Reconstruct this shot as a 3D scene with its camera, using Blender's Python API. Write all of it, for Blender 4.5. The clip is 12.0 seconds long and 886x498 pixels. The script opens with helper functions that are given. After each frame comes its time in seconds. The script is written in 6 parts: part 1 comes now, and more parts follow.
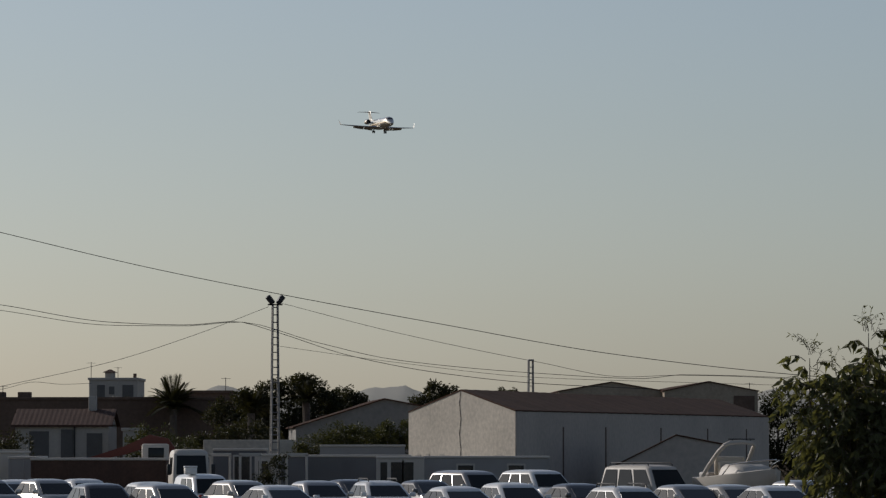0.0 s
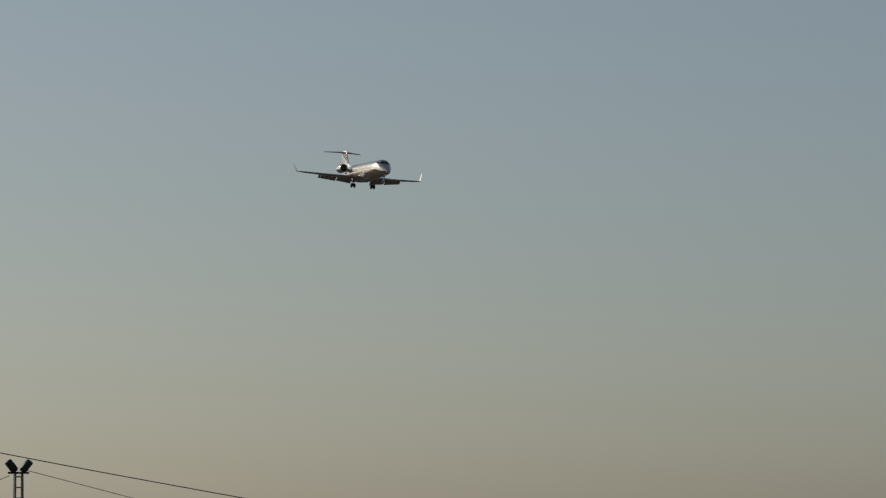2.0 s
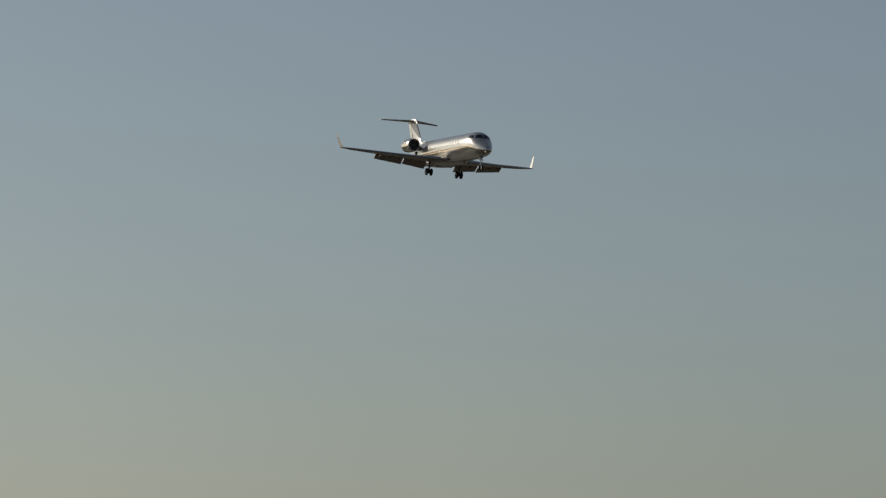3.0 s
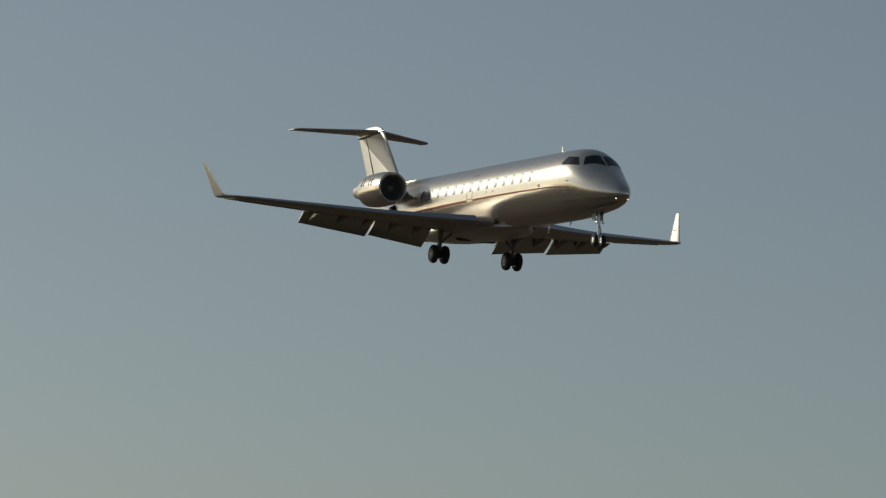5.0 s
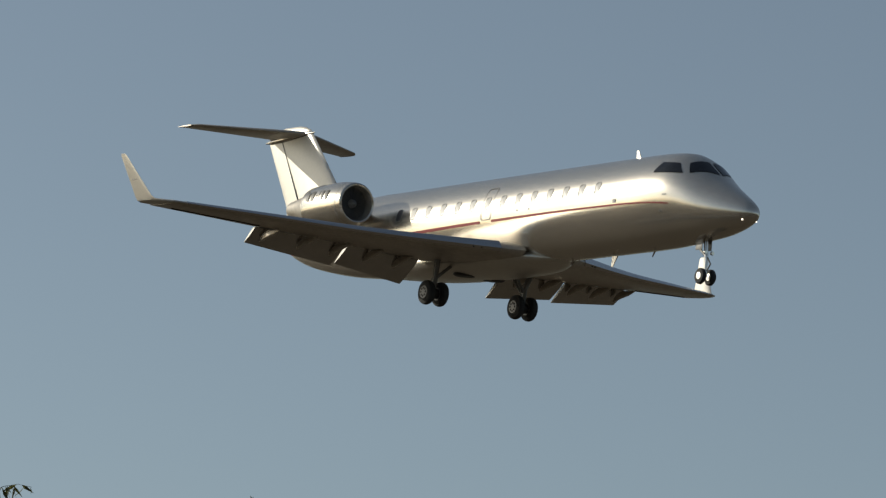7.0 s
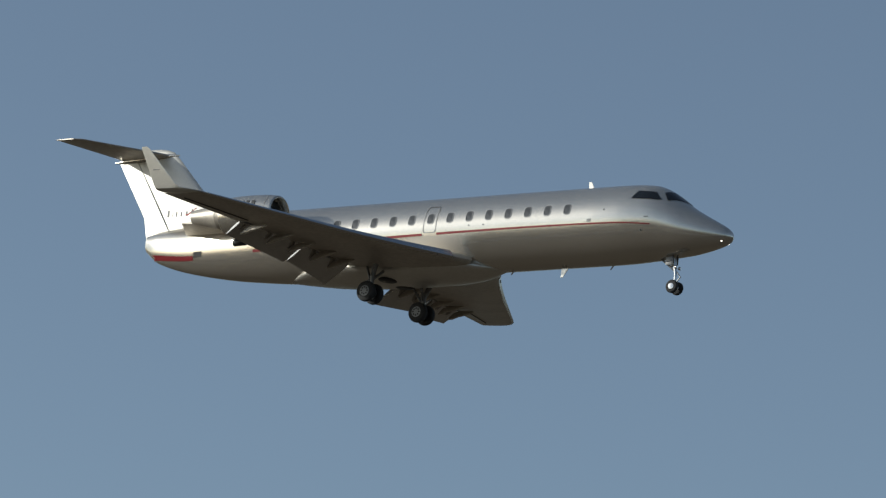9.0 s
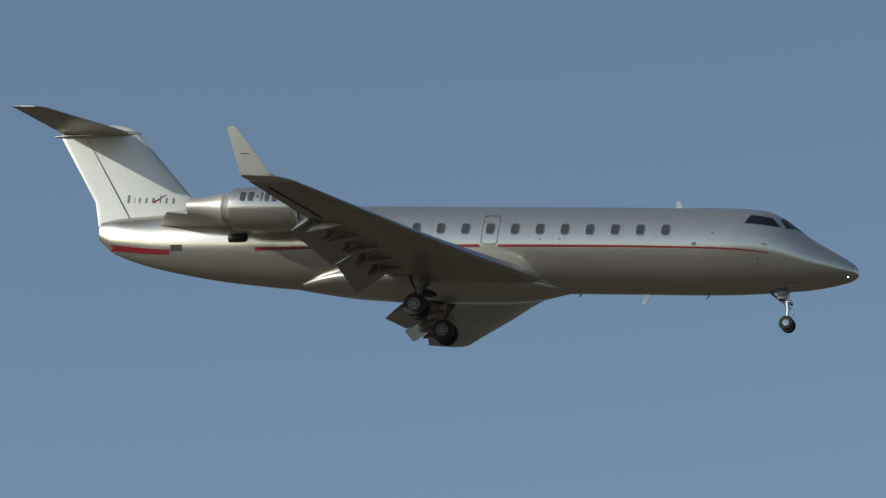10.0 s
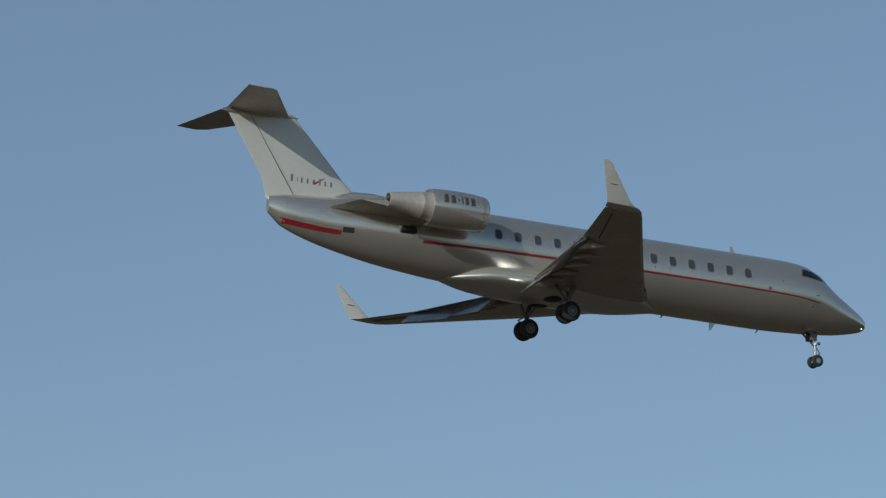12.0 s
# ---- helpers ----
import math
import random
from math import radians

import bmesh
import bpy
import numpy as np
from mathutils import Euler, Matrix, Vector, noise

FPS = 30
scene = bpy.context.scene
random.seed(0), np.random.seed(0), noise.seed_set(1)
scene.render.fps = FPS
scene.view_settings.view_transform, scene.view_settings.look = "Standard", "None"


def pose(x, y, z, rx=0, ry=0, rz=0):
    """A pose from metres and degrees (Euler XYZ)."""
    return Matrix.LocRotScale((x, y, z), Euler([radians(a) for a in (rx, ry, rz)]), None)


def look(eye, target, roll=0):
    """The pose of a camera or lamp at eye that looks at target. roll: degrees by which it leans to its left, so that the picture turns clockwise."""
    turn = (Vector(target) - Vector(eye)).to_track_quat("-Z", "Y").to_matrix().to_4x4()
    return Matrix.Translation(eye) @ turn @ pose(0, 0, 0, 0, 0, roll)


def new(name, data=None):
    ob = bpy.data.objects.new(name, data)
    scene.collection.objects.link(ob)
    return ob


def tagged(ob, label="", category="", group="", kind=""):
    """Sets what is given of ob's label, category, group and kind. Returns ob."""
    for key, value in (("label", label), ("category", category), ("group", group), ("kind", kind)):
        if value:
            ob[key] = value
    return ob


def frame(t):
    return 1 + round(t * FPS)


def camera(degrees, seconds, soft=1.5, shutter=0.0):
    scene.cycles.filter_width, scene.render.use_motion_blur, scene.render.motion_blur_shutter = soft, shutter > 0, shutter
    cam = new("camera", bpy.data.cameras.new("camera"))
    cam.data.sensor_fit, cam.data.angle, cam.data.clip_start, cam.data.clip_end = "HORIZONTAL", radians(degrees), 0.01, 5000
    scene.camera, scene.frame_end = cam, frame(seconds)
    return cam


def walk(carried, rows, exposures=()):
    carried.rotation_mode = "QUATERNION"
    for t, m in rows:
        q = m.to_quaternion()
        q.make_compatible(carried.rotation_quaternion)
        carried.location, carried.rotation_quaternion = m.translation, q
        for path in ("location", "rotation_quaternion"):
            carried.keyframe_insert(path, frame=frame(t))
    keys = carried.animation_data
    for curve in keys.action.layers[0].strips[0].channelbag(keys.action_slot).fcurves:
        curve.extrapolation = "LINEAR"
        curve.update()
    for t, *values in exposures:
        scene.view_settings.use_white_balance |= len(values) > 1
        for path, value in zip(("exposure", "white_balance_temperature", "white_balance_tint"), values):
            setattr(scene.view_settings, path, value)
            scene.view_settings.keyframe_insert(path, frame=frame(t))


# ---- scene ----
cam = camera(10.664, 12.0, soft=1.3)
walk(cam, [
    (0.0, pose(0.00, 0.00, 2.50, 92.366, -0.000, -0.001)),
    (0.1, pose(0.24, 3.03, 2.49, 92.464, -0.000, 0.027)),
    (0.2, pose(0.48, 5.97, 2.50, 92.564, -0.000, 0.043)),
    (0.3, pose(0.71, 8.81, 2.52, 92.667, -0.000, 0.045)),
    (0.4, pose(0.92, 11.56, 2.55, 92.773, -0.000, 0.033)),
    (0.5, pose(1.14, 14.21, 2.60, 92.881, -0.000, 0.008)),
    (0.6, pose(1.33, 16.65, 2.66, 92.997, -0.000, -0.041)),
    (0.7, pose(1.51, 18.88, 2.72, 93.119, -0.000, -0.114)),
    (0.8, pose(1.69, 21.07, 2.80, 93.240, -0.000, -0.196)),
    (0.9, pose(1.87, 23.39, 2.91, 93.352, -0.000, -0.273)),
    (1.0, pose(2.08, 26.00, 3.05, 93.449, -0.000, -0.329)),
    (1.1, pose(2.32, 29.02, 3.22, 93.530, -0.000, -0.358)),
    (1.2, pose(2.59, 32.32, 3.42, 93.599, -0.000, -0.368)),
    (1.3, pose(2.86, 35.76, 3.65, 93.655, -0.000, -0.364)),
    (1.4, pose(3.13, 39.15, 3.90, 93.695, -0.000, -0.354)),
    (1.5, pose(3.39, 42.35, 4.20, 93.717, -0.000, -0.346)),
    (1.6, pose(3.63, 45.33, 4.56, 93.708, -0.000, -0.342)),
    (1.7, pose(3.86, 48.20, 4.98, 93.669, -0.000, -0.336)),
    (1.8, pose(4.08, 50.99, 5.42, 93.614, -0.000, -0.328)),
    (1.9, pose(4.30, 53.71, 5.84, 93.560, -0.000, -0.317)),
    (2.0, pose(4.51, 56.38, 6.20, 93.524, -0.000, -0.301)),
    (2.1, pose(4.73, 59.07, 6.50, 93.757, -0.007, -0.371)),
    (2.2, pose(4.94, 61.77, 6.78, 93.962, -0.029, -0.417)),
    (2.3, pose(5.15, 64.36, 7.02, 94.147, -0.069, -0.455)),
    (2.4, pose(5.34, 66.76, 7.22, 94.322, -0.127, -0.501)),
    (2.5, pose(5.51, 68.84, 7.40, 94.493, -0.203, -0.569)),
    (2.6, pose(5.65, 70.59, 7.54, 94.656, -0.294, -0.663)),
    (2.7, pose(5.77, 72.08, 7.63, 94.801, -0.396, -0.774)),
    (2.8, pose(5.87, 73.34, 7.70, 94.928, -0.507, -0.901)),
    (2.9, pose(5.95, 74.41, 7.75, 95.041, -0.621, -1.042)),
    (3.0, pose(6.03, 75.32, 7.80, 95.142, -0.735, -1.198)),
    (3.1, pose(6.08, 76.03, 7.84, 95.232, -0.845, -1.366)),
    (3.2, pose(6.12, 76.52, 7.87, 95.315, -0.948, -1.546)),
    (3.3, pose(6.15, 76.85, 7.88, 95.392, -1.040, -1.736)),
    (3.4, pose(6.17, 77.10, 7.89, 95.466, -1.120, -1.936)),
    (3.5, pose(6.19, 77.31, 7.90, 95.538, -1.187, -2.145)),
    (3.6, pose(6.20, 77.51, 7.91, 95.611, -1.240, -2.362)),
    (3.7, pose(6.21, 77.64, 7.91, 95.687, -1.281, -2.587)),
    (3.8, pose(6.22, 77.70, 7.91, 95.769, -1.310, -2.819)),
    (3.9, pose(6.22, 77.69, 7.91, 95.858, -1.332, -3.059)),
    (4.0, pose(6.21, 77.61, 7.90, 95.956, -1.350, -3.306)),
    (4.1, pose(6.21, 77.61, 7.90, 96.066, -1.368, -3.560)),
    (4.2, pose(6.21, 77.61, 7.90, 96.190, -1.393, -3.822)),
    (4.3, pose(6.21, 77.61, 7.90, 96.330, -1.432, -4.092)),
    (4.4, pose(6.21, 77.61, 7.90, 96.477, -1.491, -4.363)),
    (4.5, pose(6.21, 77.61, 7.90, 96.622, -1.578, -4.633)),
    (4.6, pose(6.21, 77.61, 7.90, 96.769, -1.694, -4.903)),
    (4.7, pose(6.21, 77.61, 7.90, 96.919, -1.826, -5.179)),
    (4.8, pose(6.21, 77.61, 7.90, 97.077, -1.965, -5.473)),
    (4.9, pose(6.21, 77.61, 7.90, 97.244, -2.101, -5.794)),
    (5.0, pose(6.21, 77.61, 7.90, 97.423, -2.219, -6.153)),
    (5.1, pose(6.21, 77.61, 7.90, 97.624, -2.318, -6.572)),
    (5.2, pose(6.21, 77.61, 7.90, 97.848, -2.401, -7.050)),
    (5.3, pose(6.21, 77.61, 7.90, 98.089, -2.470, -7.567)),
    (5.4, pose(6.21, 77.61, 7.90, 98.337, -2.524, -8.055)),
    (5.5, pose(6.21, 77.61, 7.90, 98.582, -2.563, -8.469)),
    (5.6, pose(6.21, 77.61, 7.90, 98.815, -2.584, -8.827)),
    (5.7, pose(6.21, 77.61, 7.90, 99.040, -2.594, -9.187)),
    (5.8, pose(6.21, 77.61, 7.90, 99.261, -2.603, -9.623)),
    (5.9, pose(6.21, 77.61, 7.90, 99.482, -2.621, -10.212)),
    (6.0, pose(6.21, 77.61, 7.90, 99.706, -2.660, -11.028)),
    (6.1, pose(6.21, 77.61, 7.90, 99.932, -2.728, -12.095)),
    (6.2, pose(6.21, 77.61, 7.90, 100.162, -2.818, -13.278)),
    (6.3, pose(6.21, 77.61, 7.90, 100.410, -2.917, -14.504)),
    (6.4, pose(6.21, 77.61, 7.90, 100.648, -3.010, -15.726)),
    (6.5, pose(6.21, 77.61, 7.90, 100.849, -3.085, -16.871)),
    (6.6, pose(6.21, 77.61, 7.90, 101.060, -3.137, -18.188)),
    (6.7, pose(6.21, 77.61, 7.90, 101.263, -3.170, -19.491)),
    (6.8, pose(6.21, 77.61, 7.90, 101.431, -3.186, -20.528)),
    (6.9, pose(6.21, 77.61, 7.90, 101.566, -3.188, -21.337)),
    (7.0, pose(6.21, 77.61, 7.90, 101.676, -3.177, -21.975)),
    (7.1, pose(6.21, 77.61, 7.90, 101.770, -3.153, -22.498)),
    (7.2, pose(6.21, 77.61, 7.90, 101.856, -3.119, -22.961)),
    (7.3, pose(6.21, 77.61, 7.90, 101.942, -3.077, -23.422)),
    (7.4, pose(6.21, 77.61, 7.90, 102.038, -3.026, -23.935)),
    (7.5, pose(6.21, 77.61, 7.90, 102.150, -2.970, -24.558)),
    (7.6, pose(6.21, 77.61, 7.90, 102.274, -2.909, -25.253)),
    (7.7, pose(6.21, 77.61, 7.90, 102.397, -2.845, -25.952)),
    (7.8, pose(6.21, 77.61, 7.90, 102.522, -2.780, -26.669)),
    (7.9, pose(6.21, 77.61, 7.90, 102.650, -2.715, -27.417)),
    (8.0, pose(6.21, 77.61, 7.90, 102.783, -2.651, -28.209)),
    (8.1, pose(6.21, 77.61, 7.90, 102.923, -2.591, -29.058)),
    (8.2, pose(6.21, 77.61, 7.90, 103.070, -2.536, -29.979)),
    (8.3, pose(6.21, 77.61, 7.90, 103.227, -2.486, -30.984)),
    (8.4, pose(6.21, 77.61, 7.90, 103.396, -2.445, -32.087)),
    (8.5, pose(6.21, 77.61, 7.90, 103.575, -2.413, -33.290)),
    (8.6, pose(6.21, 77.61, 7.90, 103.762, -2.390, -34.594)),
    (8.7, pose(6.21, 77.61, 7.90, 103.955, -2.373, -35.990)),
    (8.8, pose(6.21, 77.61, 7.90, 104.152, -2.354, -37.460)),
    (8.9, pose(6.21, 77.61, 7.90, 104.353, -2.326, -38.981)),
    (9.0, pose(6.21, 77.61, 7.90, 104.559, -2.284, -40.534)),
    (9.1, pose(6.21, 77.61, 7.90, 104.774, -2.223, -42.115)),
    (9.2, pose(6.21, 77.61, 7.90, 104.993, -2.147, -43.731)),
    (9.3, pose(6.21, 77.61, 7.90, 105.205, -2.063, -45.385)),
    (9.4, pose(6.21, 77.61, 7.90, 105.399, -1.978, -47.080)),
    (9.5, pose(6.21, 77.61, 7.90, 105.563, -1.899, -48.817)),
    (9.6, pose(6.21, 77.61, 7.90, 105.690, -1.836, -50.580)),
    (9.7, pose(6.21, 77.61, 7.90, 105.786, -1.784, -52.369)),
    (9.8, pose(6.21, 77.61, 7.90, 105.857, -1.729, -54.204)),
    (9.9, pose(6.21, 77.61, 7.90, 105.907, -1.655, -56.106)),
    (10.0, pose(6.21, 77.61, 7.90, 105.942, -1.548, -58.094)),
    (10.1, pose(6.21, 77.61, 7.90, 105.954, -1.392, -60.174)),
    (10.2, pose(6.21, 77.61, 7.90, 105.936, -1.198, -62.327)),
    (10.3, pose(6.21, 77.61, 7.90, 105.897, -0.988, -64.533)),
    (10.4, pose(6.21, 77.61, 7.90, 105.843, -0.783, -66.769)),
    (10.5, pose(6.21, 77.61, 7.90, 105.783, -0.606, -69.012)),
    (10.6, pose(6.21, 77.61, 7.90, 105.722, -0.474, -71.245)),
    (10.7, pose(6.21, 77.61, 7.90, 105.653, -0.371, -73.468)),
    (10.8, pose(6.21, 77.61, 7.90, 105.569, -0.273, -75.694)),
    (10.9, pose(6.21, 77.61, 7.90, 105.463, -0.155, -77.933)),
    (11.0, pose(6.21, 77.61, 7.90, 105.330, 0.007, -80.196)),
    (11.1, pose(6.21, 77.61, 7.90, 105.174, 0.246, -82.495)),
    (11.2, pose(6.21, 77.61, 7.90, 105.001, 0.546, -84.810)),
    (11.3, pose(6.21, 77.61, 7.90, 104.807, 0.858, -87.107)),
    (11.4, pose(6.21, 77.61, 7.90, 104.587, 1.132, -89.355)),
    (11.5, pose(6.21, 77.61, 7.90, 104.336, 1.320, -91.518)),
    (11.6, pose(6.21, 77.61, 7.90, 104.058, 1.420, -93.593)),
    (11.7, pose(6.21, 77.61, 7.90, 103.759, 1.465, -95.591)),
    (11.8, pose(6.21, 77.61, 7.90, 103.440, 1.456, -97.509)),
    (11.9, pose(6.21, 77.61, 7.90, 103.105, 1.392, -99.344)),
    (12.0, pose(6.21, 77.61, 7.90, 102.753, 1.272, -101.093))], [(0, -0.32, 6330, 11), (0.5, -0.42, 6340, 11), (1, -0.48, 6360, 10), (1.5, -0.58, 6400, 9), (2.5, -0.7, 6500, 7), (4.5, -0.7, 6840, 4), (5.5, -0.42, 6950, 3), (6.5, -0.06, 6920, 3), (8.5, 0.08, 6270, 3), (9.5, 0.12, 5940, 1), (11, 0.06, 5800, 0), (12, -0.2, 5740, 0)])

# ---- light ----
SUN_AZ, SUN_EL = radians(-50), 0.39
world = bpy.data.worlds.new("sky")
scene.world = world
world.use_nodes = True
wn = world.node_tree
sky = wn.nodes.new("ShaderNodeTexSky")
sky.sky_type = "NISHITA"
sky.sun_disc = False
sky.sun_elevation, sky.sun_rotation = SUN_EL, SUN_AZ
sky.air_density, sky.dust_density, sky.ozone_density = 0.85, 1.0, 2.2
wn.nodes["Background"].inputs[1].default_value = 0.085
haze = wn.nodes.new("ShaderNodeHueSaturation")
haze.inputs["Saturation"].default_value = 0.76
wn.links.new(sky.outputs[0], haze.inputs["Color"])
wn.links.new(haze.outputs[0], wn.nodes["Background"].inputs[0])
sun = new("sun", bpy.data.lights.new("sun", "SUN"))
sun.data.energy, sun.data.angle, sun.data.color = 3.1, radians(0.5), (1.0, 0.925, 0.84)
SUN_DIR = Vector((math.sin(SUN_AZ) * math.cos(SUN_EL), math.cos(SUN_AZ) * math.cos(SUN_EL), math.sin(SUN_EL)))
sun.matrix_world = look(SUN_DIR * 300, (0, 0, 0))


# ---- materials ----
def material(name, color, rough=0.6, metal=0.0, vary=0.15, scale=3.0, bump=0.0, fine=40.0, coat=0.0, glow=None, island=0.0):
    """A surface with two scales of mottling: broad stains and fine grain, and a little relief."""
    m = bpy.data.materials.new(name)
    m.use_nodes = True
    nt = m.node_tree
    b = nt.nodes["Principled BSDF"]
    tc = nt.nodes.new("ShaderNodeTexCoord")
    n1 = nt.nodes.new("ShaderNodeTexNoise")
    n1.inputs["Scale"].default_value, n1.inputs["Detail"].default_value = scale, 5
    n2 = nt.nodes.new("ShaderNodeTexNoise")
    n2.inputs["Scale"].default_value, n2.inputs["Detail"].default_value = fine, 3
    for n in (n1, n2):
        nt.links.new(tc.outputs["Object"], n.inputs["Vector"])
    add = nt.nodes.new("ShaderNodeMath")
    add.operation = "ADD"
    nt.links.new(n1.outputs[0], add.inputs[0])
    nt.links.new(n2.outputs[0], add.inputs[1])
    last = add.outputs[0]
    if island:
        geo = nt.nodes.new("ShaderNodeNewGeometry")
        mul = nt.nodes.new("ShaderNodeMath")
        mul.operation = "MULTIPLY_ADD"
        nt.links.new(geo.outputs["Random Per Island"], mul.inputs[0])
        mul.inputs[1].default_value = island
        nt.links.new(last, mul.inputs[2])
        last = mul.outputs[0]
    ramp = nt.nodes.new("ShaderNodeMapRange")
    ramp.inputs[1].default_value, ramp.inputs[2].default_value = 0.6, 1.4 + island
    ramp.inputs[3].default_value, ramp.inputs[4].default_value = 1 - vary, 1 + vary
    nt.links.new(last, ramp.inputs[0])
    mix = nt.nodes.new("ShaderNodeVectorMath")
    mix.operation = "SCALE"
    mix.inputs[0].default_value = color
    nt.links.new(ramp.outputs[0], mix.inputs["Scale"])
    nt.links.new(mix.outputs[0], b.inputs["Base Color"])
    b.inputs["Roughness"].default_value, b.inputs["Metallic"].default_value = rough, metal
    b.inputs["Coat Weight"].default_value = coat
    b.inputs["Coat Roughness"].default_value = 0.08
    if bump:
        bp = nt.nodes.new("ShaderNodeBump")
        bp.inputs["Strength"].default_value, bp.inputs["Distance"].default_value = bump, 0.02
        nt.links.new(n2.outputs[0], bp.inputs["Height"])
        nt.links.new(bp.outputs[0], b.inputs["Normal"])
    if glow:
        b.inputs["Emission Color"].default_value = (*color, 1)
        b.inputs["Emission Strength"].default_value = glow
    return m


silver = material("silver_paint", (0.68, 0.635, 0.56), 0.23, 0.82, 0.06, 0.5, 0, 7.0)
fairing_paint = material("fairing_paint", (0.66, 0.63, 0.57), 0.36, 0.75, 0.08, 0.6, 0, 7.0)
pale_paint = material("pale_paint", (0.62, 0.59, 0.53), 0.38, 0.35, 0.05, 0.6, 0, 9.0)
# darker, browner silver: underside shade and warm ground bounce put into the colour
silver_dark = material("dark_silver_paint", (0.48, 0.435, 0.375), 0.42, 0.45, 0.2, 0.8, 0, 7.0)
flap_paint = material("flap_paint", (0.5, 0.48, 0.45), 0.24, 0.85, 0.15, 1.2, 0, 7.0)
bare_metal = material("polished_metal", (0.62, 0.61, 0.6), 0.22, 1.0, 0.06, 2.0)
grey_metal = material("grey_metal", (0.2, 0.2, 0.2), 0.5, 0.6, 0.25, 3.0)
dark_metal = material("dark_metal", (0.03, 0.03, 0.03), 0.55, 0.4, 0.3, 3.0)
red_paint = material("red_paint", (0.21, 0.01, 0.015), 0.4, 0.1, 0.08, 1.0)
rubber = material("rubber", (0.02, 0.02, 0.021), 0.8, 0, 0.3, 8.0)
glass_dark = material("dark_window", (0.012, 0.014, 0.017), 0.12, 0, 0.1, 2.0)
cabin_pane = material("cabin_pane", (0.05, 0.052, 0.056), 0.3, 0, 0.2, 3.0)
letter_grey = material("dark_lettering", (0.05, 0.05, 0.05), 0.5)
letter_pale = material("grey_lettering", (0.17, 0.165, 0.16), 0.5)
lamp_glow = material("landing_light", (1.0, 0.85, 0.72), 0.3, glow=4.0)


# ---- tools ----
def mesh_object(name, bm, mat, parent=None, label="", smooth=True, kind="", category=""):
    me = bpy.data.meshes.new(name)
    bm.to_mesh(me)
    bm.free()
    me.materials.append(mat)
    if smooth:
        me.shade_smooth()
        me.set_sharp_from_angle(angle=radians(35))
    ob = new(name, me)
    if parent:
        ob.parent = parent
    if label or kind or category:
        tagged(ob, label, category, "", kind)
    return ob


def part(name, bm, mat, parent, label="", smooth=True):
    return mesh_object(name, bm, mat, parent, label, smooth)


def empty(name, m=None):
    ob = new(name)
    ob.empty_display_size = 0.3
    if m is not None:
        ob.matrix_world = m
    return ob


def box(bm, x0, y0, z0, x1, y1, z1, bevel=0.0, m=None):
    """A box between two corners, with its edges rounded off."""
    vs = [bm.verts.new(p) for p in ((x0, y0, z0), (x1, y0, z0), (x1, y1, z0), (x0, y1, z0), (x0, y0, z1), (x1, y0, z1), (x1, y1, z1), (x0, y1, z1))]
    fs = [bm.faces.new([vs[i] for i in f]) for f in ((3, 2, 1, 0), (4, 5, 6, 7), (0, 1, 5, 4), (1, 2, 6, 5), (2, 3, 7, 6), (3, 0, 4, 7))]
    if bevel:
        es = list({e for f in fs for e in f.edges})
        r = bmesh.ops.bevel(bm, geom=es, offset=bevel, segments=2, affect="EDGES", profile=0.5)
        vs = list({v for f in r["faces"] for v in f.verts} | {v for v in vs if v.is_valid})
    if m is not None:
        bmesh.ops.transform(bm, matrix=m, verts=[v for v in vs if v.is_valid])
    return bm


def loft(bm, rings, cap=True, closed=True):
    """Skin between rings of points, each with the same count."""
    vr = [[bm.verts.new(p) for p in r] for r in rings]
    n = len(vr[0])
    for a, b in zip(vr, vr[1:]):
        for i in range(n if closed else n - 1):
            j = (i + 1) % n
            bm.faces.new((a[i], a[j], b[j], b[i]))
    if cap and closed:
        bm.faces.new(list(reversed(vr[0])))
        bm.faces.new(vr[-1])
    bmesh.ops.recalc_face_normals(bm, faces=bm.faces)
    return bm


def tube(bm, points, radii, n=8, cap=True):
    """A round bar along points."""
    pts = [Vector(p) for p in points]
    if not hasattr(radii, "__len__"):
        radii = [radii] * len(pts)
    rings = []
    for i, p in enumerate(pts):
        d = (pts[min(i + 1, len(pts) - 1)] - pts[max(i - 1, 0)]).normalized()
        u = d.orthogonal().normalized() if i == 0 else (u - d * u.dot(d)).normalized()
        v = d.cross(u)
        rings.append([p + (u * math.cos(2 * math.pi * k / n) + v * math.sin(2 * math.pi * k / n)) * radii[i] for k in range(n)])
    vr = [[bm.verts.new(q) for q in r] for r in rings]
    for a, b in zip(vr, vr[1:]):
        for i in range(n):
            j = (i + 1) % n
            bm.faces.new((a[i], a[j], b[j], b[i]))
    if cap:
        bm.faces.new(list(reversed(vr[0])))
        bm.faces.new(vr[-1])
    return bm


def turned(bm, profile, axis_from, axis_to, n=24):
    """A body turned about an axis: profile rows are (along 0..1, radius)."""
    a, b = Vector(axis_from), Vector(axis_to)
    d = (b - a).normalized()
    u = d.orthogonal().normalized()
    v = d.cross(u)
    rings = [[a + (b - a) * s + (u * math.cos(2 * math.pi * k / n) + v * math.sin(2 * math.pi * k / n)) * max(r, 1e-4) for k in range(n)] for s, r in profile]
    return loft(bm, rings)


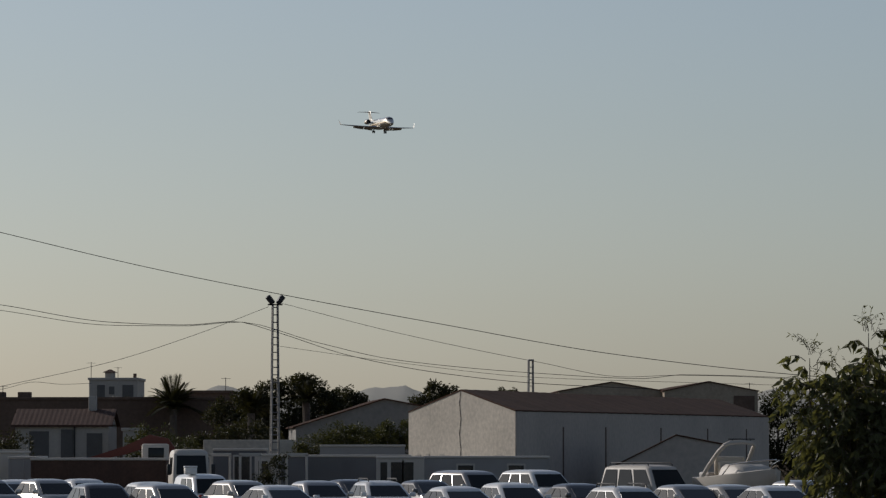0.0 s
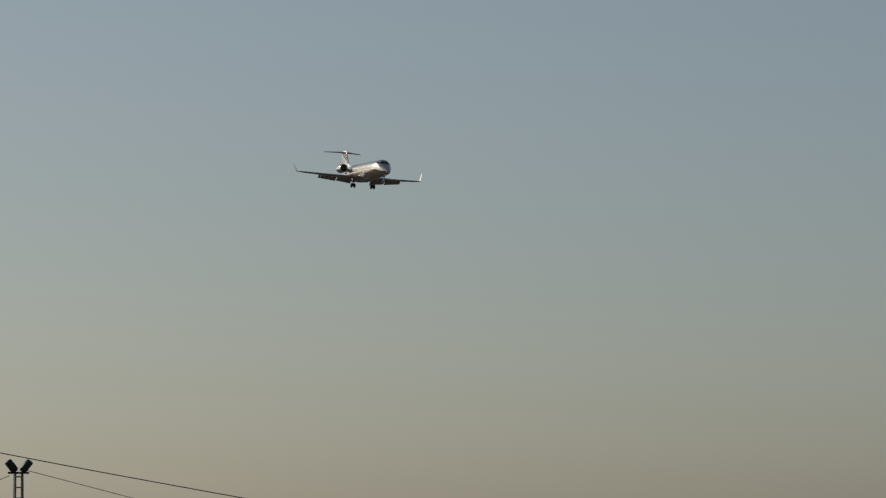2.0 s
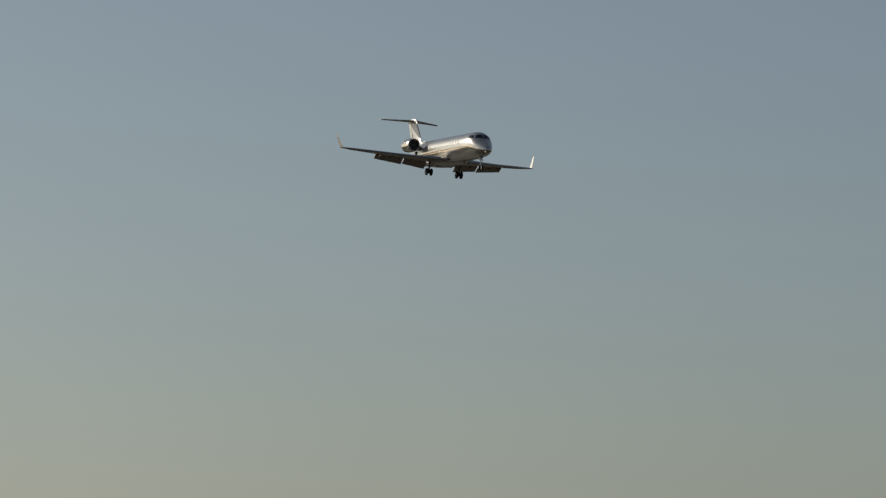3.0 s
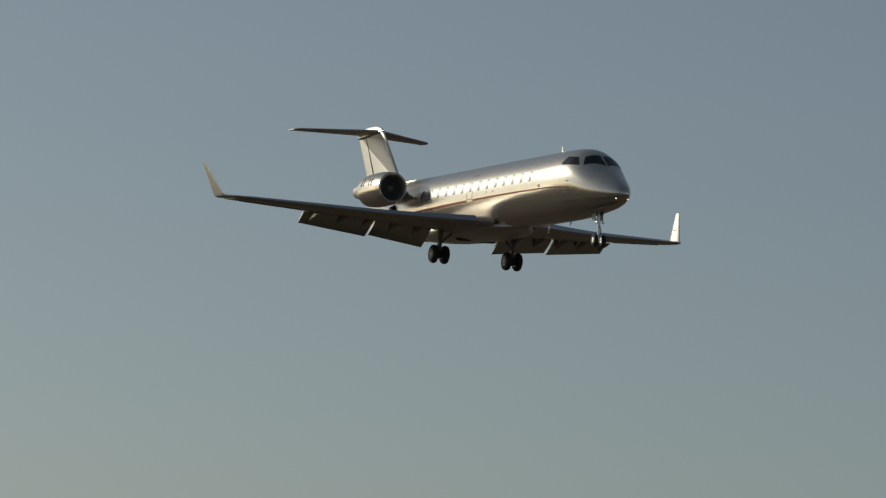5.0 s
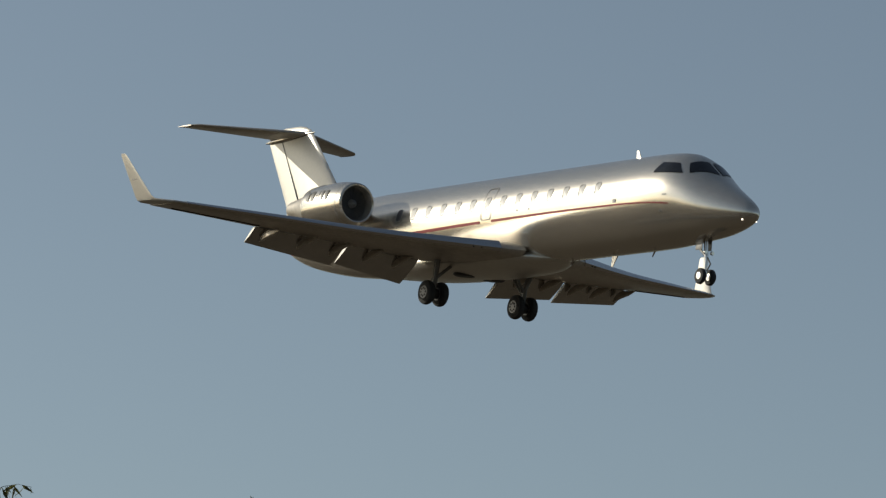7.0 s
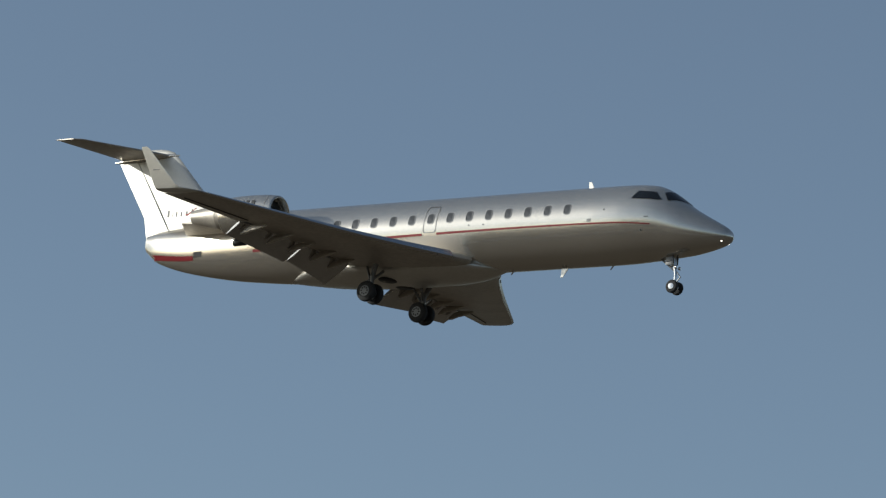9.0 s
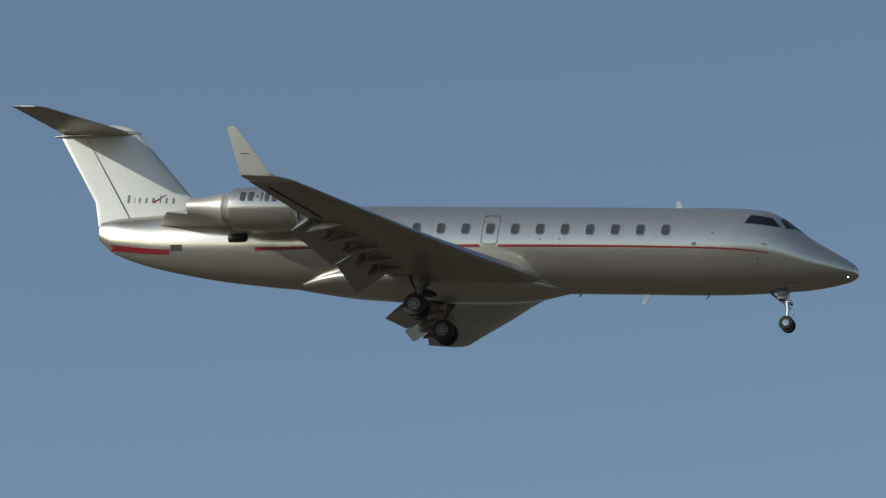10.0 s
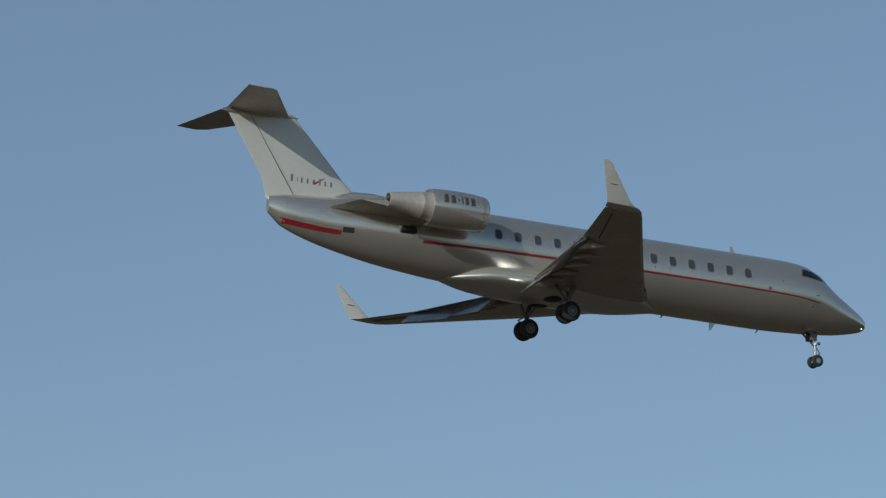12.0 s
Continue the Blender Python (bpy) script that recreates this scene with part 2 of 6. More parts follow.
def curve(rows, x):
    """Smooth reading of a table of (x, value) rows, x falling or rising."""
    rows = sorted(rows)
    xs, ys = [r[0] for r in rows], [r[1] for r in rows]
    if x <= xs[0]:
        return ys[0]
    if x >= xs[-1]:
        return ys[-1]
    i = max(k for k in range(len(xs)) if xs[k] <= x)
    i = min(i, len(xs) - 2)
    sl = [(ys[k + 1] - ys[k]) / (xs[k + 1] - xs[k]) for k in range(len(xs) - 1)]

    def tangent(k):
        if k == 0 or k == len(xs) - 1:
            return sl[0] if k == 0 else sl[-1]
        return 0.0 if sl[k - 1] * sl[k] <= 0 else 2 * sl[k - 1] * sl[k] / (sl[k - 1] + sl[k])
    h = xs[i + 1] - xs[i]
    s = (x - xs[i]) / h
    return ((2 * s**3 - 3 * s**2 + 1) * ys[i] + (s**3 - 2 * s**2 + s) * h * tangent(i)
            + (3 * s**2 - 2 * s**3) * ys[i + 1] + (s**3 - s**2) * h * tangent(i + 1))


# ---- the jet ----
TOP = [(0, -0.5), (-0.06, -0.36), (-0.25, -0.2), (-0.5, -0.06), (-1.0, 0.2), (-1.55, 0.5), (-2.0, 0.8), (-2.5, 1.12), (-3.0, 1.29), (-3.8, 1.34), (-4.6, 1.345),
       (-18.0, 1.345), (-20.5, 1.24), (-22.5, 0.98), (-24.0, 0.78), (-24.6, 0.62)]
BOTTOM = [(0, -0.56), (-0.06, -0.68), (-0.25, -0.8), (-0.5, -0.88), (-1.0, -1.0), (-1.55, -1.1), (-2.1, -1.17), (-3.0, -1.27), (-4.0, -1.33), (-5.0, -1.345),
          (-15.5, -1.345), (-17.2, -1.33), (-19.8, -1.17), (-22.3, -0.82), (-24.0, -0.4), (-24.6, 0.02)]
WIDTH = [(0, 0.03), (-0.06, 0.16), (-0.25, 0.31), (-0.5, 0.45), (-1.0, 0.68), (-1.55, 0.88), (-2.1, 1.04), (-3.0, 1.22), (-4.0, 1.32), (-5.0, 1.345),
         (-16.0, 1.345), (-18.5, 1.2), (-20.5, 0.95), (-22.5, 0.62), (-24.0, 0.34), (-24.6, 0.14)]


SPINE = [(0, 0.0), (-1.5, 0.02), (-3.5, 0.065), (-5.8, 0.045), (-15.3, -0.07), (-18.0, -0.1), (-22.0, -0.09), (-24.6, 0.0)]


def section(x):
    """Crown, keel and half width of the body at x."""
    lift = curve(SPINE, x)
    return curve(TOP, x) + lift, curve(BOTTOM, x) + lift, curve(WIDTH, x)


def hull(x, a):
    """A point of the jet's skin: x aft from the nose, a the angle from the crown."""
    t, b, w = section(x)
    return Vector((x, w * math.sin(a), (t + b) / 2 + (t - b) / 2 * math.cos(a)))


def hull_side(x, z, side, out=0.0):
    """The skin at a height z on one side (1 left, -1 right), pushed out a little."""
    t, b, w = section(x)
    c, h = (t + b) / 2, (t - b) / 2
    k = max(-1, min(1, (z - c) / h))
    y = w * math.sqrt(max(0, 1 - k * k))
    n = Vector((0, y / (w * w), k / h)).normalized()
    return Vector((x, side * y, z)) + Vector((0, side * n.y, n.z)) * out


def wing_ring(xle, chord, y, z, thick, twist=0.0, n=14, up=Vector((0, 0, 1))):
    """An aerofoil outline at one station."""
    pts = []
    for k in range(2 * n):
        s = k / n
        u = (1 - math.cos(math.pi * min(s, 2 - s))) / 2
        yt = 5 * thick * (0.2969 * math.sqrt(u) - 0.126 * u - 0.3516 * u**2 + 0.2843 * u**3 - 0.1015 * u**4)
        zz = yt if s <= 1 else -yt * 0.75
        pts.append(Vector((xle - u * chord, y, z)) + up * (zz * chord - u * chord * math.sin(radians(twist))))
    return pts


WING = [(0.9, -9.75, 5.0, -1.12, 0.14), (1.35, -10.05, 4.65, -1.11, 0.135), (2.6, -10.85, 3.95, -1.07, 0.125), (4.3, -11.85, 3.1, -1.01, 0.115), (7.0, -13.4, 2.25, -0.84, 0.105), (9.75, -14.97, 1.42, -0.66, 0.1)]


def wing_at(y):
    return [curve([(r[0], r[k]) for r in WING], y) for k in (1, 2, 3)]


def jet_half(jet, s):
    """Wing, engine, tailplane, gear and windows of one side: s is 1 for the left, -1 for the right."""
    side = "left" if s > 0 else "right"
    bm = bmesh.new()
    rings = [[Vector((p.x, p.y * s, p.z)) for p in wing_ring(x, c, y, z, th, 1.0)] for y, x, c, z, th in WING]
    wing = part("wing", loft(bm, rings), silver_dark, jet, side + " swept wing in silver darkened for its shade")
    bm = bmesh.new()
    st = [(9.75, -14.97, 1.42, -0.66, 0.0), (10.0, -15.2, 1.29, -0.645, 0.1), (10.1, -15.46, 1.04, -0.6, 0.7), (10.15, -15.62, 0.92, -0.5, 1.0), (10.54, -16.6, 0.32, 0.68, 1.0), (10.56, -16.7, 0.2, 0.74, 1.0)]
    rings = []
    for y, x, c, z, k in st:
        up = Vector((0, -math.sin(k * 1.16), math.cos(k * 1.16)))
        rings.append([Vector((p.x, p.y * s, p.z)) for p in wing_ring(x, c, y, z, 0.09, 0, up=up)])
    part("winglet", loft(bm, rings), pale_paint, jet, side + " upturned pale winglet")
    # leading edge strip of bare metal
    bm = bmesh.new()
    rings = []
    for y in np.linspace(1.5, 9.4, 12):
        x, c, z = wing_at(y)
        rings.append([Vector((x + 0.02, y * s, z)), Vector((x - 0.05, y * s, z + 0.055 * c * 0.5)), Vector((x - 0.16, y * s, z + 0.1 * c * 0.48)), Vector((x - 0.16, y * s, z - 0.05 * c * 0.3)), Vector((x - 0.05, y * s, z - 0.04 * c * 0.5))])
    part("leading_edge", loft(bm, rings), bare_metal, wing)
    # flaps, lowered
    for y0, y1, drop in ((1.55, 3.9, 38), (4.0, 6.7, 38)):
        bm = bmesh.new()
        rings = []
        for y in (y0, y1):
            x, c, z = wing_at(y)
            ch = 0.3 * c if y > 3.95 else 0.26 * c
            te = x - c
            a = radians(drop)
            r = []
            for p in wing_ring(0, ch, 0, 0, 0.13, n=8):
                r.append(Vector((te + 0.22 * ch + p.x * math.cos(a) + p.z * math.sin(a) * -1, y * s, z - 0.07 + p.x * math.sin(a) + p.z * math.cos(a))))
            rings.append(r)
        part("flap", loft(bm, rings), flap_paint, wing, "lowered flap")
    # spoiler vane over the flap
    bm = bmesh.new()
    x, c, z = wing_at(1.6)
    x2, c2, z2 = wing_at(6.6)
    rings = []
    for xx, cc, zz, y in ((x, c, z, 1.6), (x2, c2, z2, 6.6)):
        rings.append([Vector((xx - cc + 0.35, y * s, zz + 0.02)), Vector((xx - cc - 0.02, y * s, zz - 0.05)), Vector((xx - cc - 0.02, y * s, zz - 0.075)), Vector((xx - cc + 0.35, y * s, zz - 0.07))])
    part("vane", loft(bm, rings), grey_metal, wing)
    # flap tracks
    for y in (2.2, 3.2, 4.3, 5.3, 6.4):
        x, c, z = wing_at(y)
        te = x - c
        bm = bmesh.new()
        rings = []
        for f, hgt, w in ((1.0, 0.03, 0.03), (0.7, 0.12, 0.055), (0.35, 0.17, 0.06), (0.1, 0.16, 0.055), (-0.08, 0.04, 0.02)):
            cx, cz = te + f * 1.0, z - 0.15 - 0.85 * max(0.0, 0.2 - f)
            rings.append([Vector((cx, y * s + w * math.cos(k * math.pi / 4), cz - hgt * 0.5 + hgt * 0.7 * math.sin(k * math.pi / 4))) for k in range(8)])
        part("flap_track", loft(bm, rings), silver_dark, wing)
    # aileron gap
    bm = bmesh.new()
    xa, ca, za = wing_at(6.8)
    xb, cb, zb = wing_at(9.3)
    rings = []
    for xx, cc, zz, y in ((xa, ca, za, 6.8), (xb, cb, zb, 9.3)):
        rings.append([Vector((xx - cc * 0.74, y * s, zz - 0.06 * cc * 0.55 - 0.028)), Vector((xx - cc * 0.755, y * s, zz - 0.06 * cc * 0.55 - 0.028)), Vector((xx - cc * 0.755, y * s, zz)), Vector((xx - cc * 0.74, y * s, zz))])
    part("aileron_gap", loft(bm, rings), dark_metal, wing)
    # landing lights in the wing root
    for dy in (0.0, 0.2):
        x, c, z = wing_at(1.95 + dy)
        c = Vector((x - 0.06, s * (1.95 + dy), z - 0.02))
        lamp = part("landing_light", turned(bmesh.new(), [(0, 0.03), (0.6, 0.034), (1, 0.03)], c, c + Vector((0.03, 0, 0)), 12), lamp_glow, wing, "lit landing light")
        part("light_hood", loft(bmesh.new(), [[c + Vector((a, r * math.cos(q), r * math.sin(q))) for q in [n * math.pi / 8 for n in range(16)]] for a, r in ((0.0, 0.045), (0.05, 0.045), (0.05, 0.038), (0.02, 0.038))], cap=False), dark_metal, lamp)
    # engine
    ey, ez = 2.15 * s, 0.58
    a, b = (-17.2, ey, ez), (-19.42, ey, ez - 0.03)
    prof = [(0.16, 0.48), (0.06, 0.5), (0.01, 0.545), (0.0, 0.58), (0.02, 0.625), (0.1, 0.655), (0.25, 0.69), (0.5, 0.705), (0.75, 0.695), (0.96, 0.66), (1.0, 0.645), (1.0, 0.6), (0.92, 0.5)]
    eng = part("engine", loft(bmesh.new(), [[Vector(a) + (Vector(b) - Vector(a)) * q + Vector((0, r * math.cos(k * math.pi / 16), r * math.sin(k * math.pi / 16))) for k in range(32)] for q, r in prof], cap=False), silver, jet, side + " silver engine nacelle")
    bm = turned(bmesh.new(), [(0, 0.47), (0.02, 0.49), (0.5, 0.49), (1, 0.49)], (-17.52, ey, ez), (-17.9, ey, ez), 32)
    part("intake", bm, dark_metal, eng)
    bm = turned(bmesh.new(), [(0, 0.02), (0.4, 0.1), (1, 0.15)], (-17.3, ey, ez), (-17.55, ey, ez), 16)
    part("spinner", bm, grey_metal, eng)
    for k in range(18):
        an = k * math.pi / 9
        bm = bmesh.new()
        u, v = Vector((0, math.cos(an), math.sin(an))), Vector((0, -math.sin(an), math.cos(an)))
        c = Vector((-17.5, ey, ez))
        loft(bm, [[c + u * 0.14 + v * 0.02, c + u * 0.14 - v * 0.02 - Vector((0.04, 0, 0)), c + u * 0.14 - v * 0.025 - Vector((0.05, 0, 0))],
                  [c + u * 0.47 + v * 0.05, c + u * 0.47 - v * 0.05 - Vector((0.03, 0, 0)), c + u * 0.47 - v * 0.055 - Vector((0.04, 0, 0))]])
        part("fan_blade", bm, dark_metal, eng)
    prof = [(0.0, 0.53), (0.12, 0.5), (0.3, 0.47), (0.31, 0.475), (0.33, 0.46), (0.7, 0.34), (0.98, 0.26), (1.0, 0.25), (1.0, 0.22), (0.8, 0.22)]
    a, b = (-19.2, ey, ez - 0.02), (-20.95, ey * 0.985, ez + 0.02)
    part("nozzle", loft(bmesh.new(), [[Vector(a) + (Vector(b) - Vector(a)) * q + Vector((0, r * math.cos(k * math.pi / 16), r * math.sin(k * math.pi / 16))) for k in range(32)] for q, r in prof], cap=False), silver_dark, eng, "heat-stained exhaust nozzle")
    bm = turned(bmesh.new(), [(0, 0.21), (0.3, 0.15), (1, 0.03)], (-20.6, ey * 0.99, ez + 0.01), (-20.98, ey * 0.985, ez + 0.02), 20)
    part("exhaust_cone", bm, dark_metal, eng)
    # pylon
    rings = []
    for y, x0, ch in ((0.5, -18.0, 4.5), (1.75, -18.2, 3.6)):
        rings.append([Vector((p.x, p.y * s, p.z)) for p in wing_ring(x0, ch, y, 0.42 + 0.12 * (y > 1), 0.1)])
    part("pylon", loft(bmesh.new(), rings), silver_dark, jet)
    # tailplane
    rings = []
    for y, x0, ch, z, th in ((0.0, -23.95, 2.4, 3.58, 0.1), (0.3, -24.12, 2.28, 3.58, 0.1), (2.9, -25.75, 1.12, 3.55, 0.09), (3.1, -26.05, 0.87, 3.54, 0.06)):
        rings.append([Vector((p.x, p.y * s, p.z)) for p in wing_ring(x0, ch, y, z, th)])
    tail = part("tailplane", loft(bmesh.new(), rings), silver_dark, jet, side + " tailplane, coloured dark for its shade")
    # wheel well: a dark disc on the belly paints the shade of the opening
    part("wheel_well_shade", turned(bmesh.new(), [(0, 0.3), (0.3, 0.36), (1, 0.36)], (-13.45, 0.5 * s, -1.626), (-13.45, 0.5 * s, -1.5), 24), dark_metal, jet, "dark disc for the shade in the open wheel well")
    # main gear
    gear = part("main_gear_leg", tube(bmesh.new(), [(-13.05, 1.75 * s, -0.9), (-13.35, 1.6 * s, -1.7), (-13.38, 1.6 * s, -2.29)], [0.1, 0.085, 0.07], 12), grey_metal, jet)
    part("drag_brace", tube(bmesh.new(), [(-13.9, 1.3 * s, -1.1), (-13.38, 1.6 * s, -1.95)], 0.045, 8), grey_metal, gear)
    part("side_brace", tube(bmesh.new(), [(-13.1, 0.9 * s, -1.15), (-13.36, 1.55 * s, -1.8)], 0.05, 8), grey_metal, gear)
    part("axle", tube(bmesh.new(), [(-13.38, 1.25 * s, -2.29), (-13.38, 1.95 * s, -2.29)], 0.06, 10), dark_metal, gear)
    for y in (1.36, 1.84):
        wheel = part("tyre", turned(bmesh.new(), [(0, 0.2), (0.04, 0.29), (0.15, 0.345), (0.35, 0.365), (0.65, 0.365), (0.85, 0.345), (0.96, 0.29), (1, 0.2)], (-13.38, y * s - 0.12, -2.29), (-13.38, y * s + 0.12, -2.29), 28), rubber, gear)
        part("rim", turned(bmesh.new(), [(0, 0.1), (0.02, 0.19), (0.3, 0.2), (0.7, 0.2), (0.98, 0.19), (1, 0.1)], (-13.38, y * s - 0.128, -2.29), (-13.38, y * s + 0.128, -2.29), 20), grey_metal, gear)
        for k in range(8):
            an = k * math.pi / 4
            c = Vector((-13.38 + 0.12 * math.cos(an), 0, -2.29 + 0.12 * math.sin(an)))
            part("rim_hole", turned(bmesh.new(), [(0, 0.034), (0.5, 0.034), (1, 0.034)], (c.x, y * s - 0.135, c.z), (c.x, y * s + 0.135, c.z), 8), dark_metal, gear)
    part("torque_link", tube(bmesh.new(), [(-13.36, 1.6 * s, -1.75), (-13.72, 1.6 * s, -1.98), (-13.4, 1.6 * s, -2.2)], 0.035, 6), grey_metal, gear)
    part("brake", turned(bmesh.new(), [(0, 0.14), (0.5, 0.17), (1, 0.14)], (-13.38, 1.48 * s, -2.29), (-13.38, 1.72 * s, -2.29), 16), dark_metal, gear)
    # cabin windows
    for k in range(14):
        x, zw = -5.82 - 0.792 * k, 0.33 + curve(SPINE, -5.82 - 0.792 * k)
        bm = bmesh.new()
        pts = [hull_side(x + 0.125 * math.copysign(abs(math.cos(q)) ** 0.6, math.cos(q)), zw + 0.17 * math.copysign(abs(math.sin(q)) ** 0.6, math.sin(q)), s, 0.008) for q in [j * math.pi / 8 for j in range(16)]]
        rim = [hull_side(x + 0.15 * math.copysign(abs(math.cos(q)) ** 0.6, math.cos(q)), zw + 0.195 * math.copysign(abs(math.sin(q)) ** 0.6, math.sin(q)), s, 0.004) for q in [j * math.pi / 8 for j in range(16)]]
        loft(bm, [rim, [p + Vector((0, s * 0.006, 0)) for p in rim], [p + Vector((0, s * 0.004, 0)) for p in pts]], cap=False)
        win = part("cabin_window", bm, grey_metal, jet)
        bm = bmesh.new()
        vs = [bm.verts.new(p) for p in pts]
        bm.faces.new(vs if s < 0 else list(reversed(vs)))
        bmesh.ops.recalc_face_normals(bm, faces=bm.faces)
        part("pane", bm, cabin_pane, win, smooth=False)
    # overwing exit outline
    xd, zd = -11.36, 0.3
    bm = bmesh.new()
    inner, outer = [], []
    for j in range(40):
        q = j * math.pi / 20
        cx, cz = math.copysign(abs(math.cos(q)) ** 0.25, math.cos(q)), math.copysign(abs(math.sin(q)) ** 0.25, math.sin(q))
        inner.append(hull_side(xd + 0.245 * cx, zd + 0.47 * cz, s, 0.014))
        outer.append(hull_side(xd + 0.27 * cx, zd + 0.495 * cz, s, 0.014))
    loft(bm, [inner, outer], cap=False)
    part("exit_outline", bm, grey_metal, jet)
    # red stripe, broken at the exit
    for x0, x1 in ((-2.6, -11.06), (-11.66, -19.0), (-22.0, -24.2)):
        bm = bmesh.new()
        n = max(4, int((x0 - x1) / 0.1))
        up, lo = [], []
        for j in range(n + 1):
            x = x0 + (x1 - x0) * j / n
            z = curve([(-1.5, -0.34), (-4.0, -0.23), (-8.0, -0.2), (-12.0, -0.22), (-17.0, -0.3), (-22.0, -0.36), (-24.5, -0.2)], x) + curve(SPINE, x)
            h = curve([(-2.0, 0.012), (-5.0, 0.024), (-12.0, 0.038), (-19.0, 0.048), (-22, 0.075), (-24.5, 0.085)], x)
            up.append(hull_side(x, z + h, s, 0.012))
            lo.append(hull_side(x, z - h, s, 0.012))
        loft(bm, [up, lo], cap=False, closed=False)
        part("stripe", bm, red_paint, jet)
    # cowl joint rings
    for xr, rr in ((-17.45, 0.667),):
        part("cowl_joint", loft(bmesh.new(), [[Vector((xr + o, ey + (rr + 0.002) * math.cos(k * math.pi / 24), ez - 0.01 + (rr + 0.002) * math.sin(k * math.pi / 24))) for k in range(48)] for o in (0, -0.012)], cap=False), grey_metal, eng)
    # probes, ports and small service panels on the nose and flank
    for xq, zq, wq, hq in ((-2.75, 0.02, 0.16, 0.03), (-2.95, -0.42, 0.05, 0.05), (-4.35, 0.3, 0.05, 0.05), (-9.15, 0.0, 0.05, 0.05), (-9.75, -0.0, 0.05, 0.05), (-4.9, -0.05, 0.14, 0.1)):
        pts = [hull_side(xq + a * wq / 2, zq + b * hq / 2, s, 0.012) for a, b in ((-1, -1), (1, -1), (1, 1), (-1, 1))]
        bm = bmesh.new()
        loft(bm, [[p - Vector((0, s * 0.02, 0)) for p in pts], pts])
        part("service_panel", bm, grey_metal, jet, smooth=False)
    # winglet mark
    part("winglet_mark", box(bmesh.new(), -16.5, 10.3 * s - 0.035, -0.03, -16.22, 10.3 * s + 0.035, -0.005), letter_grey, jet, smooth=False)
    # vent behind the stripe
    bm = bmesh.new()
    pts = [hull_side(-21.75 + a * 0.2, -0.34 + b * 0.09, s, 0.014) for a, b in ((-1, -1), (1, -1), (1, 1), (-1, 1))]
    loft(bm, [[p - Vector((0, s * 0.03, 0)) for p in pts], pts])
    part("vent", bm, dark_metal, jet, smooth=False)
    # stub outlet below the pylon
    part("outlet", turned(bmesh.new(), [(0, 0.02), (0.02, 0.14), (0.9, 0.16), (1, 0.12)], (-19.9, 1.02 * s, -0.08), (-19.3, 1.1 * s, -0.06), 14), dark_metal, jet)
    # cockpit panes: front and side
    front = lambda u, v: hull((1 - u) * ((1 - v) * -1.72 + v * -2.28) + u * ((1 - v) * -2.18 + v * -2.43), (1 - u) * 0.05 + u * ((1 - v) * 0.82 + v * 0.57))
    flank = lambda u, v: hull_side((1 - v) * ((1 - u) * -2.36 + u * -3.42) + v * ((1 - u) * -2.66 + u * -3.28), (1 - v) * (0.64 + 0.05 * u) + v * (0.95 + 0.05 * u), 1)
    for place in (front, flank):
        bm = bmesh.new()
        N = 7
        grid = []
        for i in range(N + 1):
            row = []
            for j in range(N + 1):
                p = place(i / N, j / N)
                out = Vector((0.35, p.y, p.z)).normalized()
                p = p + out * 0.014
                row.append(bm.verts.new((p.x, p.y * s, p.z)))
            grid.append(row)
        for i in range(N):
            for j in range(N):
                bm.faces.new((grid[i][j], grid[i + 1][j], grid[i + 1][j + 1], grid[i][j + 1]))
        bmesh.ops.recalc_face_normals(bm, faces=bm.faces)
        part("cockpit_pane", bm, glass_dark, jet, "dark cockpit window pane")


FIN = ((0.5, -20.8, 3.9, 0.09), (1.3, -21.4, 3.5, 0.085), (1.6, -21.75, 3.35, 0.08), (3.5, -23.6, 2.75, 0.08), (3.72, -23.85, 2.3, 0.085), (3.82, -24.15, 1.6, 0.07), (3.86, -24.45, 0.9, 0.04))


def fin_skin(x, z, s):
    """A point just proud of the fin's side (s 1 left, -1 right)."""
    x0, ch, th = [curve([(r[0], r[k]) for r in FIN], z) for k in (1, 2, 3)]
    u = min(1.0, max(0.0, (x0 - x) / ch))
    yt = 5 * th * ch * (0.2969 * math.sqrt(u) - 0.126 * u - 0.3516 * u**2 + 0.2843 * u**3 - 0.1015 * u**4)
    return Vector((x, (yt if s > 0 else -0.75 * yt) + 0.006 * s, z))


def fin_patch(corners, s):
    """A thin painted patch on the fin between (x, z) corners."""
    pts = [fin_skin(x, z, s) for x, z in corners]
    return loft(bmesh.new(), [[p - Vector((0, 0.02 * s, 0)) for p in pts], pts])


